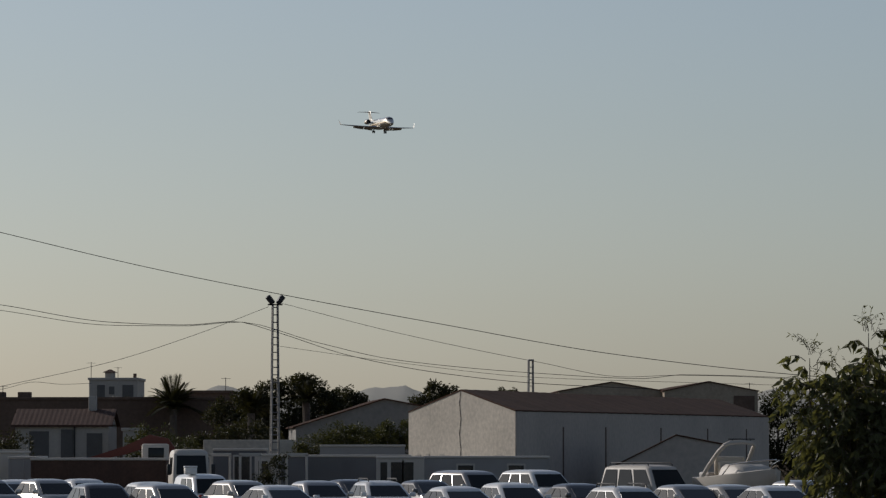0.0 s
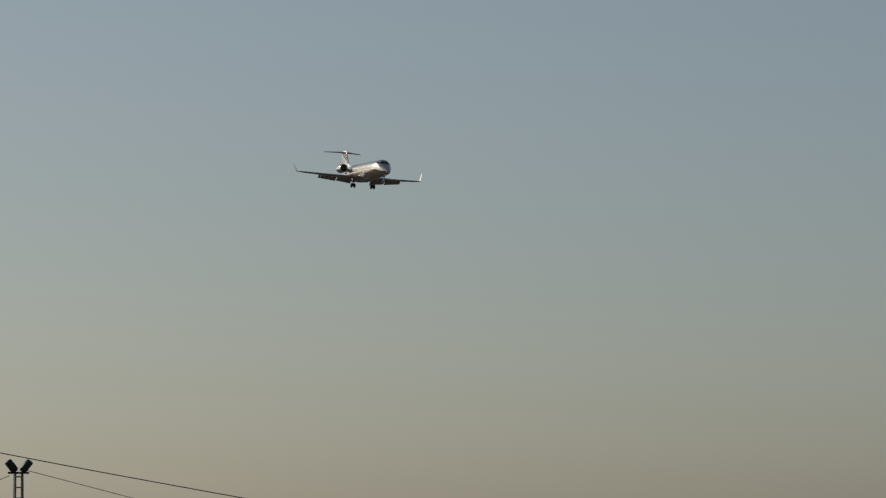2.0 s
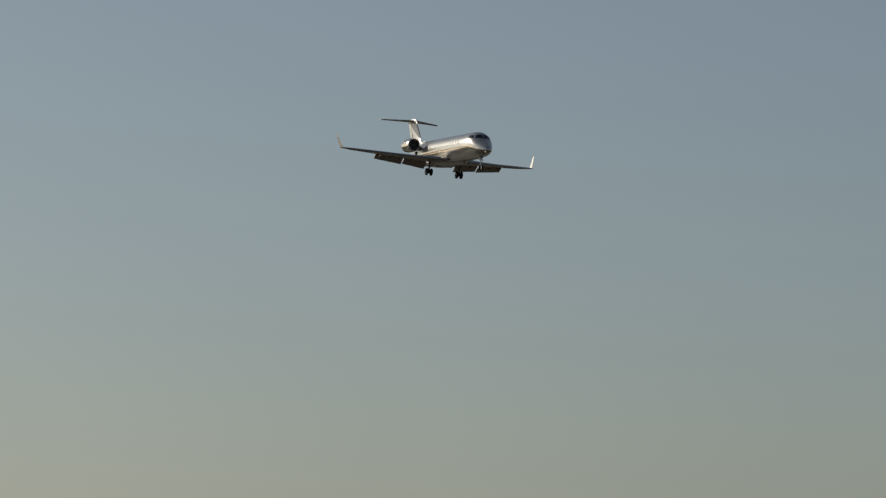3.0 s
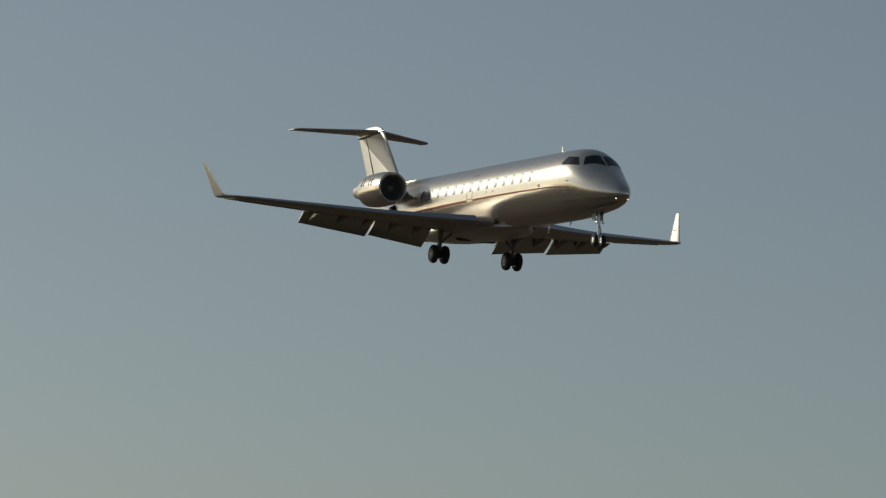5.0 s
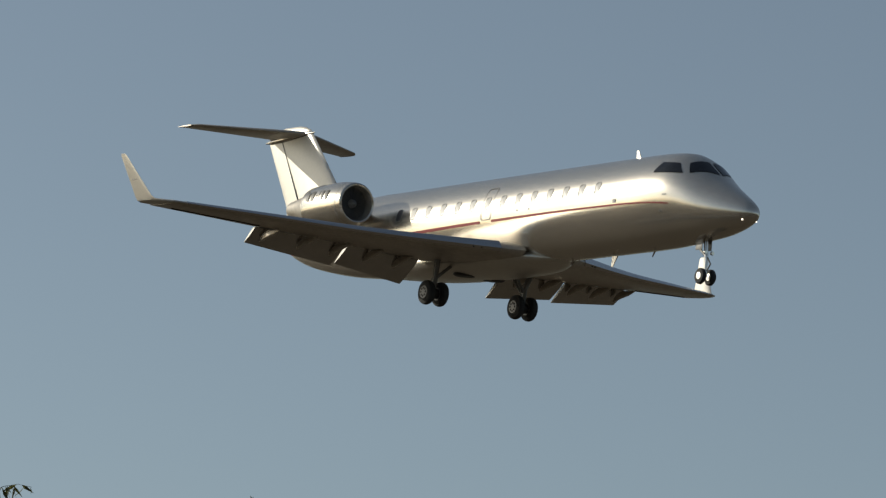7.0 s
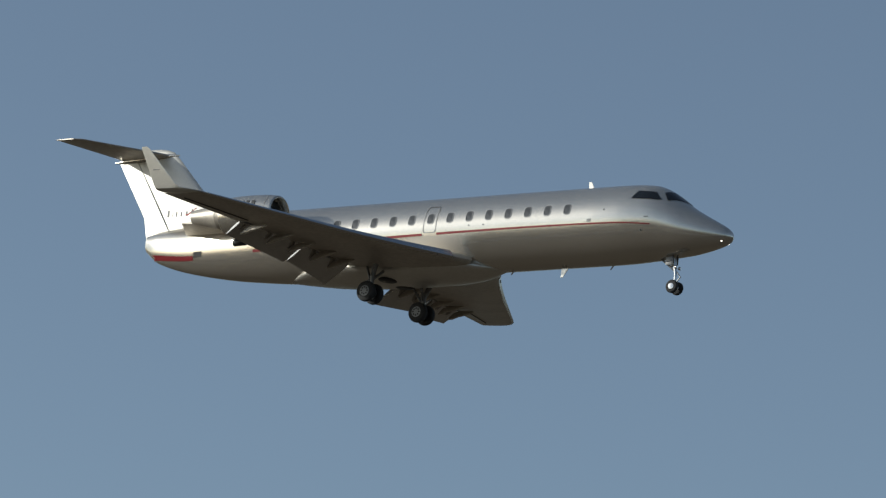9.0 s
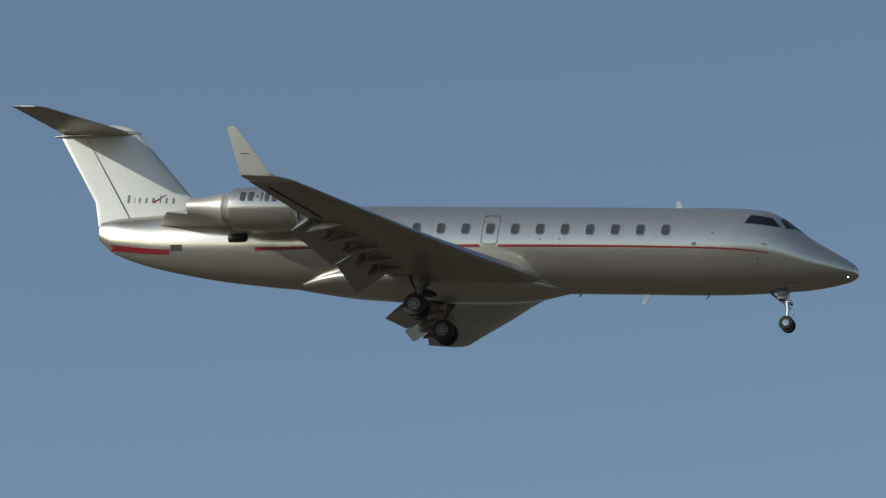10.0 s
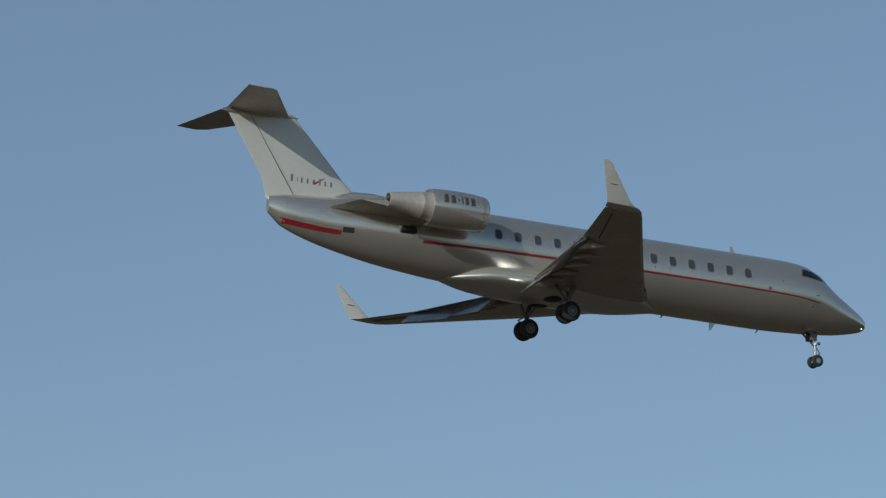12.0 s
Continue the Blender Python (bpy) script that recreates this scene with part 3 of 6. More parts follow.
def build_jet():
    jet = tagged(empty("business_jet"), "silver twin-engine business jet flying with its wheels down", "aeroplane")
    xs = [0, -0.02, -0.06, -0.14, -0.25, -0.4, -0.6, -0.85] + list(np.arange(-1.1, -5.2, -0.2)) + list(np.arange(-5.5, -16, -0.75)) + list(np.arange(-16.2, -24.45, -0.15)) + [-24.5, -24.58, -24.6]
    rings = [[hull(x, 2 * math.pi * k / 48) for k in range(48)] for x in xs]
    part("fuselage", loft(bmesh.new(), rings), silver, jet, "silver fuselage")
    # belly fairing under the wing
    rings = []
    for x, w, b, t in ((-8.9, 0.15, -1.33, -1.25), (-9.4, 0.5, -1.4, -1.15), (-9.9, 0.86, -1.48, -1.02), (-10.5, 1.16, -1.55, -0.9), (-11.2, 1.33, -1.6, -0.84), (-12.5, 1.38, -1.63, -0.82), (-14.5, 1.37, -1.63, -0.82), (-15.5, 1.32, -1.6, -0.86), (-16.2, 1.18, -1.56, -0.92), (-16.8, 0.9, -1.51, -1.06), (-17.4, 0.5, -1.46, -1.2), (-17.9, 0.15, -1.41, -1.3)):
        c, h = (t + b) / 2, (t - b) / 2
        rings.append([Vector((x, w * math.copysign(abs(math.cos(q)) ** 0.95, math.cos(q)), c + h * math.copysign(abs(math.sin(q)) ** 0.95, math.sin(q)))) for q in [k * math.pi / 16 for k in range(32)]])
    part("belly_fairing", loft(bmesh.new(), rings), fairing_paint, jet)
    # fin with its rudder line and bullet
    rings = []
    for z, x0, ch, th in FIN:
        rings.append([Vector((p.x, p.z, z)) for p in wing_ring(x0, ch, 0, 0, th)])
    fin = part("fin", loft(bmesh.new(), rings), pale_paint, jet, "pale silver tail fin")
    bm = bmesh.new()
    rr = []
    for z, x, hw in ((0.8, -23.68, 0.11), (3.45, -25.44, 0.066)):
        rr.append([Vector((x, -hw, z)), Vector((x - 0.016, -hw, z)), Vector((x - 0.016, hw, z)), Vector((x, hw, z))])
    part("rudder_gap", loft(bm, rr), grey_metal, fin)
    part("tail_bullet", turned(bmesh.new(), [(0, 0.02), (0.15, 0.11), (0.5, 0.14), (0.85, 0.1), (1, 0.02)], (-23.6, 0, 3.6), (-26.53, 0, 3.46), 16), silver, fin)
    rings = [[Vector((x, hw * math.cos(q), z + hh * math.sin(q))) for q in [k * math.pi / 8 for k in range(16)]] for x, hw, hh, z in ((-19.8, 0.05, 0.02, 1.26), (-20.6, 0.17, 0.12, 1.2), (-21.4, 0.17, 0.16, 1.1), (-22.3, 0.1, 0.05, 0.9))]
    part("dorsal_fillet", loft(bmesh.new(), rings), silver, fin)
    # lettering on the fin: plain bars of its size with a red tick
    for s in (-1, 1):
        x = -23.84
        for w, h in ((0.2, 0.26), (0.05, 0.18), (0.15, 0.18), (0.15, 0.18), (0.19, 0.18), (0.12, 0.26), (0.15, 0.18), (0.17, 0.18)):
            part("mark", fin_patch([(x + 0.2 * w, 1.27), (x + 0.65 * w, 1.27), (x + 0.65 * w, 1.27 + h), (x + 0.2 * w, 1.27 + h)], s), letter_pale, fin, smooth=False)
            x += w + 0.075
        bm = fin_patch([(-22.98, 1.37), (-22.86, 1.27), (-22.48, 1.55), (-22.5, 1.57), (-22.86, 1.35)], s)
        part("tick", bm, red_paint, fin, "red tick", smooth=False)
        # registration on the nacelle: plain bars
        for k, w in enumerate((0.19, 0.21, 0.09, 0.05, 0.16, 0.19)):
            x0 = -19.08 + sum((0.19, 0.21, 0.09, 0.05, 0.16, 0.19)[:k]) + 0.07 * k
            x1 = x0 + w
            hts = (0.08, 0.38) if k != 2 else (0.2, 0.25)
            for xa, xb, za, zb in ((x0 + w * 0.12, x1 - w * 0.12, *hts),):
                bm = bmesh.new()
                ring = []
                for x in (xa, xb):
                    r = 0.712
                    ring.append([Vector((x, s * (2.15 + math.sqrt(r * r - z * z)), 0.57 + z)) for z in np.linspace(za, zb, 5)])
                loft(bm, ring, cap=False, closed=False)
                part("mark", bm, letter_grey, jet, smooth=False)
    # nose gear
    leg = part("nose_gear_leg", tube(bmesh.new(), [(-2.25, 0, -1.0), (-2.12, 0, -1.7), (-2.11, 0, -2.17)], [0.07, 0.055, 0.05], 12), bare_metal, jet)
    part("drag_brace", tube(bmesh.new(), [(-2.75, 0, -1.15), (-2.13, 0, -1.62)], 0.035, 8), grey_metal, leg)
    part("torque_link", tube(bmesh.new(), [(-2.11, 0, -1.6), (-1.92, 0, -1.82), (-2.11, 0, -2.05)], 0.022, 6), grey_metal, leg)
    for s in (-1, 1):
        part("taxi_light", turned(bmesh.new(), [(0, 0.04), (0.6, 0.06), (1, 0.05)], (-2.1, 0.12 * s, -1.5), (-2.0, 0.12 * s, -1.5), 10), bare_metal, leg)
        bm = box(bmesh.new(), -2.45, 0.16 * s - 0.01, -1.42, -2.15, 0.16 * s + 0.01, -1.12, 0.005)
        part("gear_door", bm, grey_metal, leg)
        y = 0.17 * s
        part("tyre", turned(bmesh.new(), [(0, 0.12), (0.06, 0.19), (0.3, 0.228), (0.7, 0.228), (0.94, 0.19), (1, 0.12)], (-2.11, y - 0.075, -2.17), (-2.11, y + 0.075, -2.17), 24), rubber, leg)
        part("rim", turned(bmesh.new(), [(0, 0.05), (0.04, 0.115), (0.96, 0.115), (1, 0.05)], (-2.11, y - 0.08, -2.17), (-2.11, y + 0.08, -2.17), 16), bare_metal, leg)
        jet_half(jet, s)
        c = hull_side(-0.3, -0.7, s, 0.0)
        part("nose_light", turned(bmesh.new(), [(0, 0.018), (0.6, 0.022), (1, 0.014)], c + Vector((-0.03, -0.02 * s, 0)), c + Vector((0.03, -0.02 * s, -0.01)), 10), lamp_glow, jet, "lit nose light")
    # aerials
    for x, z, h, lean in ((-5.6, 1.33, 0.33, 0.18), (-6.4, -1.34, -0.3, 0.2)):
        bm = bmesh.new()
        loft(bm, [[Vector((x, -0.02, z)), Vector((x - 0.26, -0.012, z)), Vector((x - 0.26, 0.012, z)), Vector((x, 0.02, z))], [Vector((x - lean, -0.008, z + h)), Vector((x - 0.28, -0.006, z + h)), Vector((x - 0.28, 0.006, z + h)), Vector((x - lean, 0.008, z + h))]])
        part("aerial", bm, silver, jet)
    for x, z, r in ((-8.6, -1.36, 0.05), (-18.6, -1.26, 0.05), (-4.6, -1.36, 0.04)):
        part("drain_mast", tube(bmesh.new(), [(x, 0, z + 0.05), (x - 0.1, 0, z - 0.1)], [r * 0.7, r * 0.4], 6), bare_metal, jet)
    part("top_light", turned(bmesh.new(), [(0, 0.07), (0.6, 0.06), (1, 0.02)], (-4.4, 0, 1.34), (-4.4, 0, 1.42), 10), bare_metal, jet)
    part("tail_light", turned(bmesh.new(), [(0, 0.09), (0.6, 0.06), (1, 0.02)], (-24.5, 0, 0.48), (-24.7, 0, 0.58), 10), pale_paint, jet)
    return jet


jet = build_jet()


# ---- ground ----
soil = material("dry_soil", (0.09, 0.074, 0.055), 0.95, 0, 0.3, 0.02, 0.3, 3.0)
soil.node_tree.nodes["Principled BSDF"].inputs["Specular IOR Level"].default_value = 0.0
bm = bmesh.new()
rings = []
for r in (0, 40, 120, 300, 700, 1500, 4000):
    rings.append([Vector((r * math.cos(k * math.pi / 24) + 0.001 * k, 150 + r * math.sin(k * math.pi / 24), 0)) for k in range(48)])
loft(bm, rings[1:], cap=False)
bm.faces.new([v for v in bm.verts][:48])
bmesh.ops.recalc_face_normals(bm, faces=bm.faces)
tagged(mesh_object("ground", bm, soil, smooth=False), "dry trodden soil", "ground", kind="structure")


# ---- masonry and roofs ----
# lighter than plaster_grey: the warehouse gable's brighter light put into colour
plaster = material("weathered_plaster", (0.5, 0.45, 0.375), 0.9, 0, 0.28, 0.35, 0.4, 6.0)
tan_plaster = material("tan_plaster", (0.36, 0.29, 0.21), 0.9, 0, 0.2, 0.35, 0.4, 6.0)
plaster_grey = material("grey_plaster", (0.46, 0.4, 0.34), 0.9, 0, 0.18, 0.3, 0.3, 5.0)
shed_grey = material("shed_render", (0.24, 0.23, 0.21), 0.9, 0, 0.18, 0.3, 0.3, 5.0)
whitewash = material("whitewash", (0.42, 0.385, 0.335), 0.9, 0, 0.12, 0.5, 0.2, 8.0)
fibre_roof = material("fibre_cement_roof", (0.075, 0.043, 0.03), 0.95, 0, 0.3, 0.5, 0.3, 4.0)
roof_tile = material("clay_tile", (0.085, 0.05, 0.038), 0.9, 0, 0.3, 1.0, 0.3, 6.0, island=0.5)
fibre_roof.node_tree.nodes["Principled BSDF"].inputs["Specular IOR Level"].default_value = 0.08
roof_tile.node_tree.nodes["Principled BSDF"].inputs["Specular IOR Level"].default_value = 0.15
dark_wall = material("brown_render", (0.13, 0.085, 0.06), 0.95, 0, 0.3, 0.4, 0.2, 5.0)
shutter = material("dark_shutter", (0.1, 0.095, 0.088), 0.6, 0, 0.2, 2.0)
concrete = material("concrete", (0.3, 0.29, 0.27), 0.9, 0, 0.2, 1.0, 0.3, 9.0)
galvanised = material("galvanised_steel", (0.2, 0.195, 0.19), 0.5, 0.6, 0.25, 2.0)
cable_black = material("black_cable", (0.03, 0.03, 0.03), 0.7)
# haze over the hills is put into this pale colour and glow
hill_stuff = material("haze_tinted_hill", (0.18, 0.174, 0.152), 1.0, 0, 0.05, 0.004, 0, 0.05, glow=0.4)


def prism(bm, base, dirx, diry, outline, length, thick=None):
    """An upright outline of (across, height) points pushed along diry."""
    b, u, v = Vector(base), Vector(dirx).normalized(), Vector(diry).normalized()
    loft(bm, [[b + u * a + Vector((0, 0, h)) + v * l for a, h in outline] for l in (0, length)])
    return bm


def shed(name, label, corner, dirx, width, length, eave, ridge, wall_mat, ridge_at=0.5, overhang=0.18, eave2=None, run=None):
    """A gabled shed: corner is the foot of its gable wall, dirx runs along the gable, the roof runs back from it."""
    ob = tagged(empty(name), label, "shed")
    u = Vector(dirx).normalized()
    v = Vector((-u.y, u.x, 0))
    if v.y < 0:
        v = -v
    v = v if run is None else Vector(run).normalized()
    e2 = eave if eave2 is None else eave2
    bm = prism(bmesh.new(), corner, u, v, [(0, 0), (width, 0), (width, e2), (width * ridge_at, ridge), (0, eave)], length)
    part("wall", bm, wall_mat, ob, smooth=False)
    for a0, h0, a1, h1 in ((-overhang, eave - overhang * (ridge - eave) / (width * ridge_at), width * ridge_at, ridge), (width + overhang, e2 - overhang * (ridge - e2) / (width * (1 - ridge_at)), width * ridge_at, ridge)):
        b = Vector(corner) - v * overhang
        bm = bmesh.new()
        n = 60
        rows = []
        for i in range(n + 1):
            l = (length + 2 * overhang) * i / n
            lift = 0.012 if i % 2 else 0.0
            rows.append([b + u * a0 + v * l + Vector((0, 0, h0 + 0.03 + lift)), b + u * a1 + v * l + Vector((0, 0, h1 + 0.03 + lift)), b + u * a1 + v * l + Vector((0, 0, h1 - 0.03 + lift)), b + u * a0 + v * l + Vector((0, 0, h0 - 0.03 + lift))])
        loft(bm, rows)
        part("roof", bm, fibre_roof, ob, "brown corrugated roof", smooth=False)
    return ob


def panel(bm, base, u, v, a0, a1, h0, h1, out, thick=0.05):
    """A flat plate on a wall: u along the wall, v its outward normal."""
    b, u, v = Vector(base), Vector(u).normalized(), Vector(v).normalized()
    loft(bm, [[b + u * a + Vector((0, 0, h)) + v * o for a, h in ((a0, h0), (a1, h0), (a1, h1), (a0, h1))] for o in (out - thick, out)])
    return bm


# ---- the long warehouse ----
WU = Vector((-0.5, 0.866, 0)).normalized()
WV = Vector((0.297, 0.955, 0))
WN = Vector((-WU.y, WU.x, 0))  # out of the gable wall
WS = Vector((WV.y, -WV.x, 0))  # out of the side wall
W0 = Vector((3.05, 200, 0)) + WU * 9.1
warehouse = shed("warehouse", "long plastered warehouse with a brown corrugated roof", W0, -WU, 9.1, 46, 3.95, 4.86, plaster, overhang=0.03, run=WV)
# separate greyer panel: the side wall's shade is partly in its colour
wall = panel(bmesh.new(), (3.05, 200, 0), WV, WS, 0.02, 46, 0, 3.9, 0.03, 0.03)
part("side_wall", wall, plaster_grey, warehouse, "side wall in plaster greyed for its shade", smooth=False)
for a in (7.2, 14.2, 24, 33, 41):
    part("pilaster", panel(bmesh.new(), (3.05, 200, 0), WV, WS, a, a + 0.13, 0, 3.3, 0.06), dark_wall, warehouse, smooth=False)
crack = [W0 - WU * (4.5 + 0.035 * math.sin(7.3 * k) * (k % 3)) + WN * 0.012 + Vector((0, 0, 1.9 + 0.22 * k)) for k in range(14)]
part("crack", tube(bmesh.new(), crack, [0.007 + 0.008 * (k % 2) for k in range(14)], 5), shutter, warehouse, "dark crack in the plaster")
# ragged patches that paint the shadow edge low on the gable
rng = random.Random(4)
for k in range(16):
    a = rng.uniform(0.2, 8.4)
    part("shadow_edge_patch", panel(bmesh.new(), W0, -WU, WN, a, a + rng.uniform(0.15, 0.5), rng.uniform(1.6, 1.9), rng.uniform(1.95, 2.15), 0.025, 0.02), whitewash, warehouse, smooth=False)
# lean-to against the warehouse
leanto = shed("lean_to", "low grey lean-to with a dark sheet roof", (7.3, 203, 0), (1, -0.05, 0), 4.6, 9.3, 1.6, 2.93, plaster_grey, 0.58, 0.06, 2.55)
# ---- the shed behind the hedge ----
shed("back_shed", "grey rendered shed with a brown roof", (-7.15, 231, 0), (1, 0.06, 0), 7.2, 24, 3.4, 4.75, shed_grey, 0.6, 0.15, 4.2)
# ---- two sheds beyond ----
far1 = shed("far_shed", "tan shed with a shallow gable roof", (7.0, 286, 0), (1, 0.02, 0), 6.4, 30, 5.75, 6.3, tan_plaster, 0.5, 0.1)
far2 = shed("far_shed", "tan shed with a shallow gable and dark door", (13.25, 284, 0), (1, 0.03, 0), 5.6, 30, 5.75, 6.3, tan_plaster, 0.48, 0.1)
part("door", panel(bmesh.new(), (13.25, 284, 0), (1, 0.03, 0), (0.03, -1, 0), 4.15, 5.4, 3.2, 5.45, 0.06, 0.08), dark_wall, far2, "dark roller door", smooth=False)


def house(name, label, x0, x1, y, depth, eave, ridge, wall_mat, windows, flat=False):
    """A low house facing the yard, with window and door openings set back in frames."""
    ob = tagged(empty(name), label, "house")
    bm = box(bmesh.new(), x0, y, 0, x1, y + depth, eave)
    part("wall", bm, wall_mat, ob, smooth=False)
    if flat:
        part("parapet", box(bmesh.new(), x0 - 0.08, y - 0.08, eave, x1 + 0.08, y + depth + 0.08, eave + 0.16, 0.02), wall_mat, ob, smooth=False)
    else:
        for s in (0, 1):
            bm = bmesh.new()
            n = int((x1 - x0) / 0.11)
            rows = []
            for i in range(n + 1):
                x = x0 - 0.2 + (x1 - x0 + 0.4) * i / n
                lift = 0.01 if i % 2 else 0
                ya, yb = (y - 0.25, y + depth / 2) if s == 0 else (y + depth + 0.25, y + depth / 2)
                rows.append([Vector((x, ya, eave - 0.03 + lift)), Vector((x, yb, ridge + lift)), Vector((x, yb, ridge - 0.1 + lift)), Vector((x, ya, eave - 0.13 + lift))])
            loft(bm, rows)
            part("roof", bm, roof_tile, ob, "clay tile roof", smooth=False)
        for x in (x0 + 0.02, x1 - 0.02):
            bm = bmesh.new()
            loft(bm, [[Vector((x + o, y, eave - 0.1)), Vector((x + o, y + depth, eave - 0.1)), Vector((x + o, y + depth / 2, ridge - 0.08))] for o in (-0.02, 0.02)])
            part("gable", bm, wall_mat, ob, smooth=False)
    for a, b, h0, h1 in windows:
        win = part("window", panel(bmesh.new(), (x0, y, 0), (1, 0, 0), (0, -1, 0), a - 0.05, b + 0.05, h0 - 0.05, h1 + 0.05, 0.03), wall_mat, ob, smooth=False)
        part("pane", panel(bmesh.new(), (x0, y, 0), (1, 0, 0), (0, -1, 0), a, b, h0, h1, 0.04), shutter, win, smooth=False)
    return ob


h1 = house("cottage", "white cottage with a dark clay tile roof", -21.6, -16.9, 240, 6, 3.55, 4.35, whitewash, [(0.7, 1.7, 1.2, 3.2), (2.3, 2.95, 0.9, 3.3), (3.6, 4.4, 1.6, 3.1)])
part("drainpipe", tube(bmesh.new(), [(-18.6, 239.9, 0.2), (-18.6, 239.9, 3.5)], 0.04, 6), dark_metal, h1)
part("chimney", box(bmesh.new(), -18.1, 242.6, 4.1, -17.7, 243.1, 5.0, 0.03), whitewash, h1)
h2 = house("terrace_house", "low brown house with a dark flat roof", -28.5, -9.6, 258, 9, 4.95, 5.3, dark_wall, [(3, 4, 2, 3.6), (9, 10, 2, 3.6)], flat=True)
for x in (-26.6, -24.6, -23.2):
    part("chimney", box(bmesh.new(), x, 259, 5.0, x + 0.7, 260, 5.4, 0.05), dark_wall, h2)
h3 = house("villa", "pale flat-roofed villa above the other roofs", -22.35, -19.3, 300, 7, 6.6, 7.2, whitewash, [(0.5, 1.0, 5.4, 6.3), (1.25, 1.6, 5.7, 6.2), (2.1, 2.8, 5.4, 6.3)], flat=True)
part("lantern", box(bmesh.new(), -21.5, 302, 6.7, -20.9, 303, 7.12, 0.04), whitewash, h3)
part("lantern_roof", loft(bmesh.new(), [[Vector((-21.65, 301.8, 7.12)), Vector((-20.75, 301.8, 7.12)), Vector((-20.75, 303.2, 7.12)), Vector((-21.65, 303.2, 7.12))], [Vector((-21.25, 302.4, 7.32)), Vector((-21.15, 302.4, 7.32)), Vector((-21.15, 302.6, 7.32)), Vector((-21.25, 302.6, 7.32))]]), roof_tile, h3, smooth=False)
part("chimney", box(bmesh.new(), -19.7, 302, 6.7, -19.5, 302.3, 7.05, 0.02), dark_wall, h3)
h4 = house("roof_terrace_house", "brown flat-roofed house among trees", -15.2, -12.0, 270, 8, 5.45, 5.6, dark_wall, [(0.6, 1.2, 3.8, 4.9)], flat=True)
house("garden_house", "small white outhouse beside the cottage", -15.97, -15.1, 237, 3, 3.2, 3.3, whitewash, [], flat=True)


def aerial(x, y, z, h, turn):
    ob = tagged(empty("tv_aerial", pose(x, y, z, 0, 0, turn)), "thin metal television aerial on a roof", "aerial", "roof aerials")
    part("mast", tube(bmesh.new(), [(0, 0, -0.3), (0, 0, h)], 0.02, 6), dark_metal, ob)
    part("boom", tube(bmesh.new(), [(-0.28, 0, h - 0.05), (0.28, 0, h - 0.05)], 0.011, 5), dark_metal, ob)
    for k in range(5):
        part("element", tube(bmesh.new(), [(-0.24 + 0.12 * k, -0.16, h - 0.05), (-0.24 + 0.12 * k, 0.16, h - 0.05)], 0.008, 5), dark_metal, ob)


aerial(-22.3, 301, 6.9, 0.85, 20)
aerial(-20.6, 301, 6.9, 0.55, 70)
aerial(-12.4, 271, 5.6, 0.75, 10)
aerial(-24.0, 259, 5.2, 0.55, 40)
aerial(18.4, 285, 5.75, 0.5, 30)

# ---- low walls of the yard ----
for x0, x1, y, h in ((-11.2, -6.9, 222, 2.75), (-24, -19, 218, 2.3)):
    tagged(mesh_object("yard_wall", box(bmesh.new(), x0, y, 0, x1, y + 0.25, h, 0.03), plaster, smooth=False), "low pale plastered yard wall", "wall", "yard walls", "structure")

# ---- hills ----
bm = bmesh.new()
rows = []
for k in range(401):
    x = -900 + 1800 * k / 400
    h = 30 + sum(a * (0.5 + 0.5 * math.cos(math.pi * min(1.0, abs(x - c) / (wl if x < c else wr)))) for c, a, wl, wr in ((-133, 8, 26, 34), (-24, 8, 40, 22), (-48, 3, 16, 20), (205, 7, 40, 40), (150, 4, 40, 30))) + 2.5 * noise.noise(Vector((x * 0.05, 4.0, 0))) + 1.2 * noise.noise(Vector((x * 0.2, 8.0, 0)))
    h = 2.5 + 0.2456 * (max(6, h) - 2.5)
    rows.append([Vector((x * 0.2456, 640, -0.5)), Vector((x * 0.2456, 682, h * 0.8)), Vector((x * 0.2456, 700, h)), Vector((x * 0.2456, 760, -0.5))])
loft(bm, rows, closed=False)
tagged(mesh_object("hills", bm, hill_stuff), "low hills coloured and glowing pale for haze behind the roofs", "hills", kind="structure")


# ---- lattice floodlight mast ----
def lattice_mast(name, label, x, y, h, w0, w1, step, mat):
    ob = tagged(empty(name, pose(x, y, 0, 0, 0, 12)), label, "mast")
    for sx in (-1, 1):
        for sy in (-1, 1):
            part("leg", tube(bmesh.new(), [(sx * w0 / 2, sy * w0 / 2, 0), (sx * w1 / 2, sy * w1 / 2, h)], 0.03, 6), mat, ob)
    n = int(h / step)
    for k in range(n):
        z = step * (k + 0.7)
        w = (w0 + (w1 - w0) * z / h) / 2
        for a, b in (((-w, -w), (w, -w)), ((w, -w), (w, w)), ((w, w), (-w, w)), ((-w, w), (-w, -w))):
            part("rung", tube(bmesh.new(), [(*a, z), (*b, z)], 0.02, 5), mat, ob)
    return ob


mast = lattice_mast("floodlight_mast", "slender lattice steel mast with two floodlights", -6.72, 190, 8.1, 0.36, 0.2, 0.3, galvanised)
part("cross_arm", tube(bmesh.new(), [(-0.3, 0, 8.12), (0.3, 0, 8.12)], 0.03, 6), dark_metal, mast)
for s in (-1, 1):
    m = pose(0.2 * s, -0.05, 8.3, 0, 38 * s, 0)
    lamp_body = part("floodlight", box(bmesh.new(), -0.1, -0.16, -0.16, 0.1, 0.16, 0.2, 0.04, m), dark_metal, mast, "dark floodlight head")
    part("lens", box(bmesh.new(), -0.07, -0.12, -0.18, 0.07, 0.12, -0.162, 0.006, m), glass_dark, lamp_body)
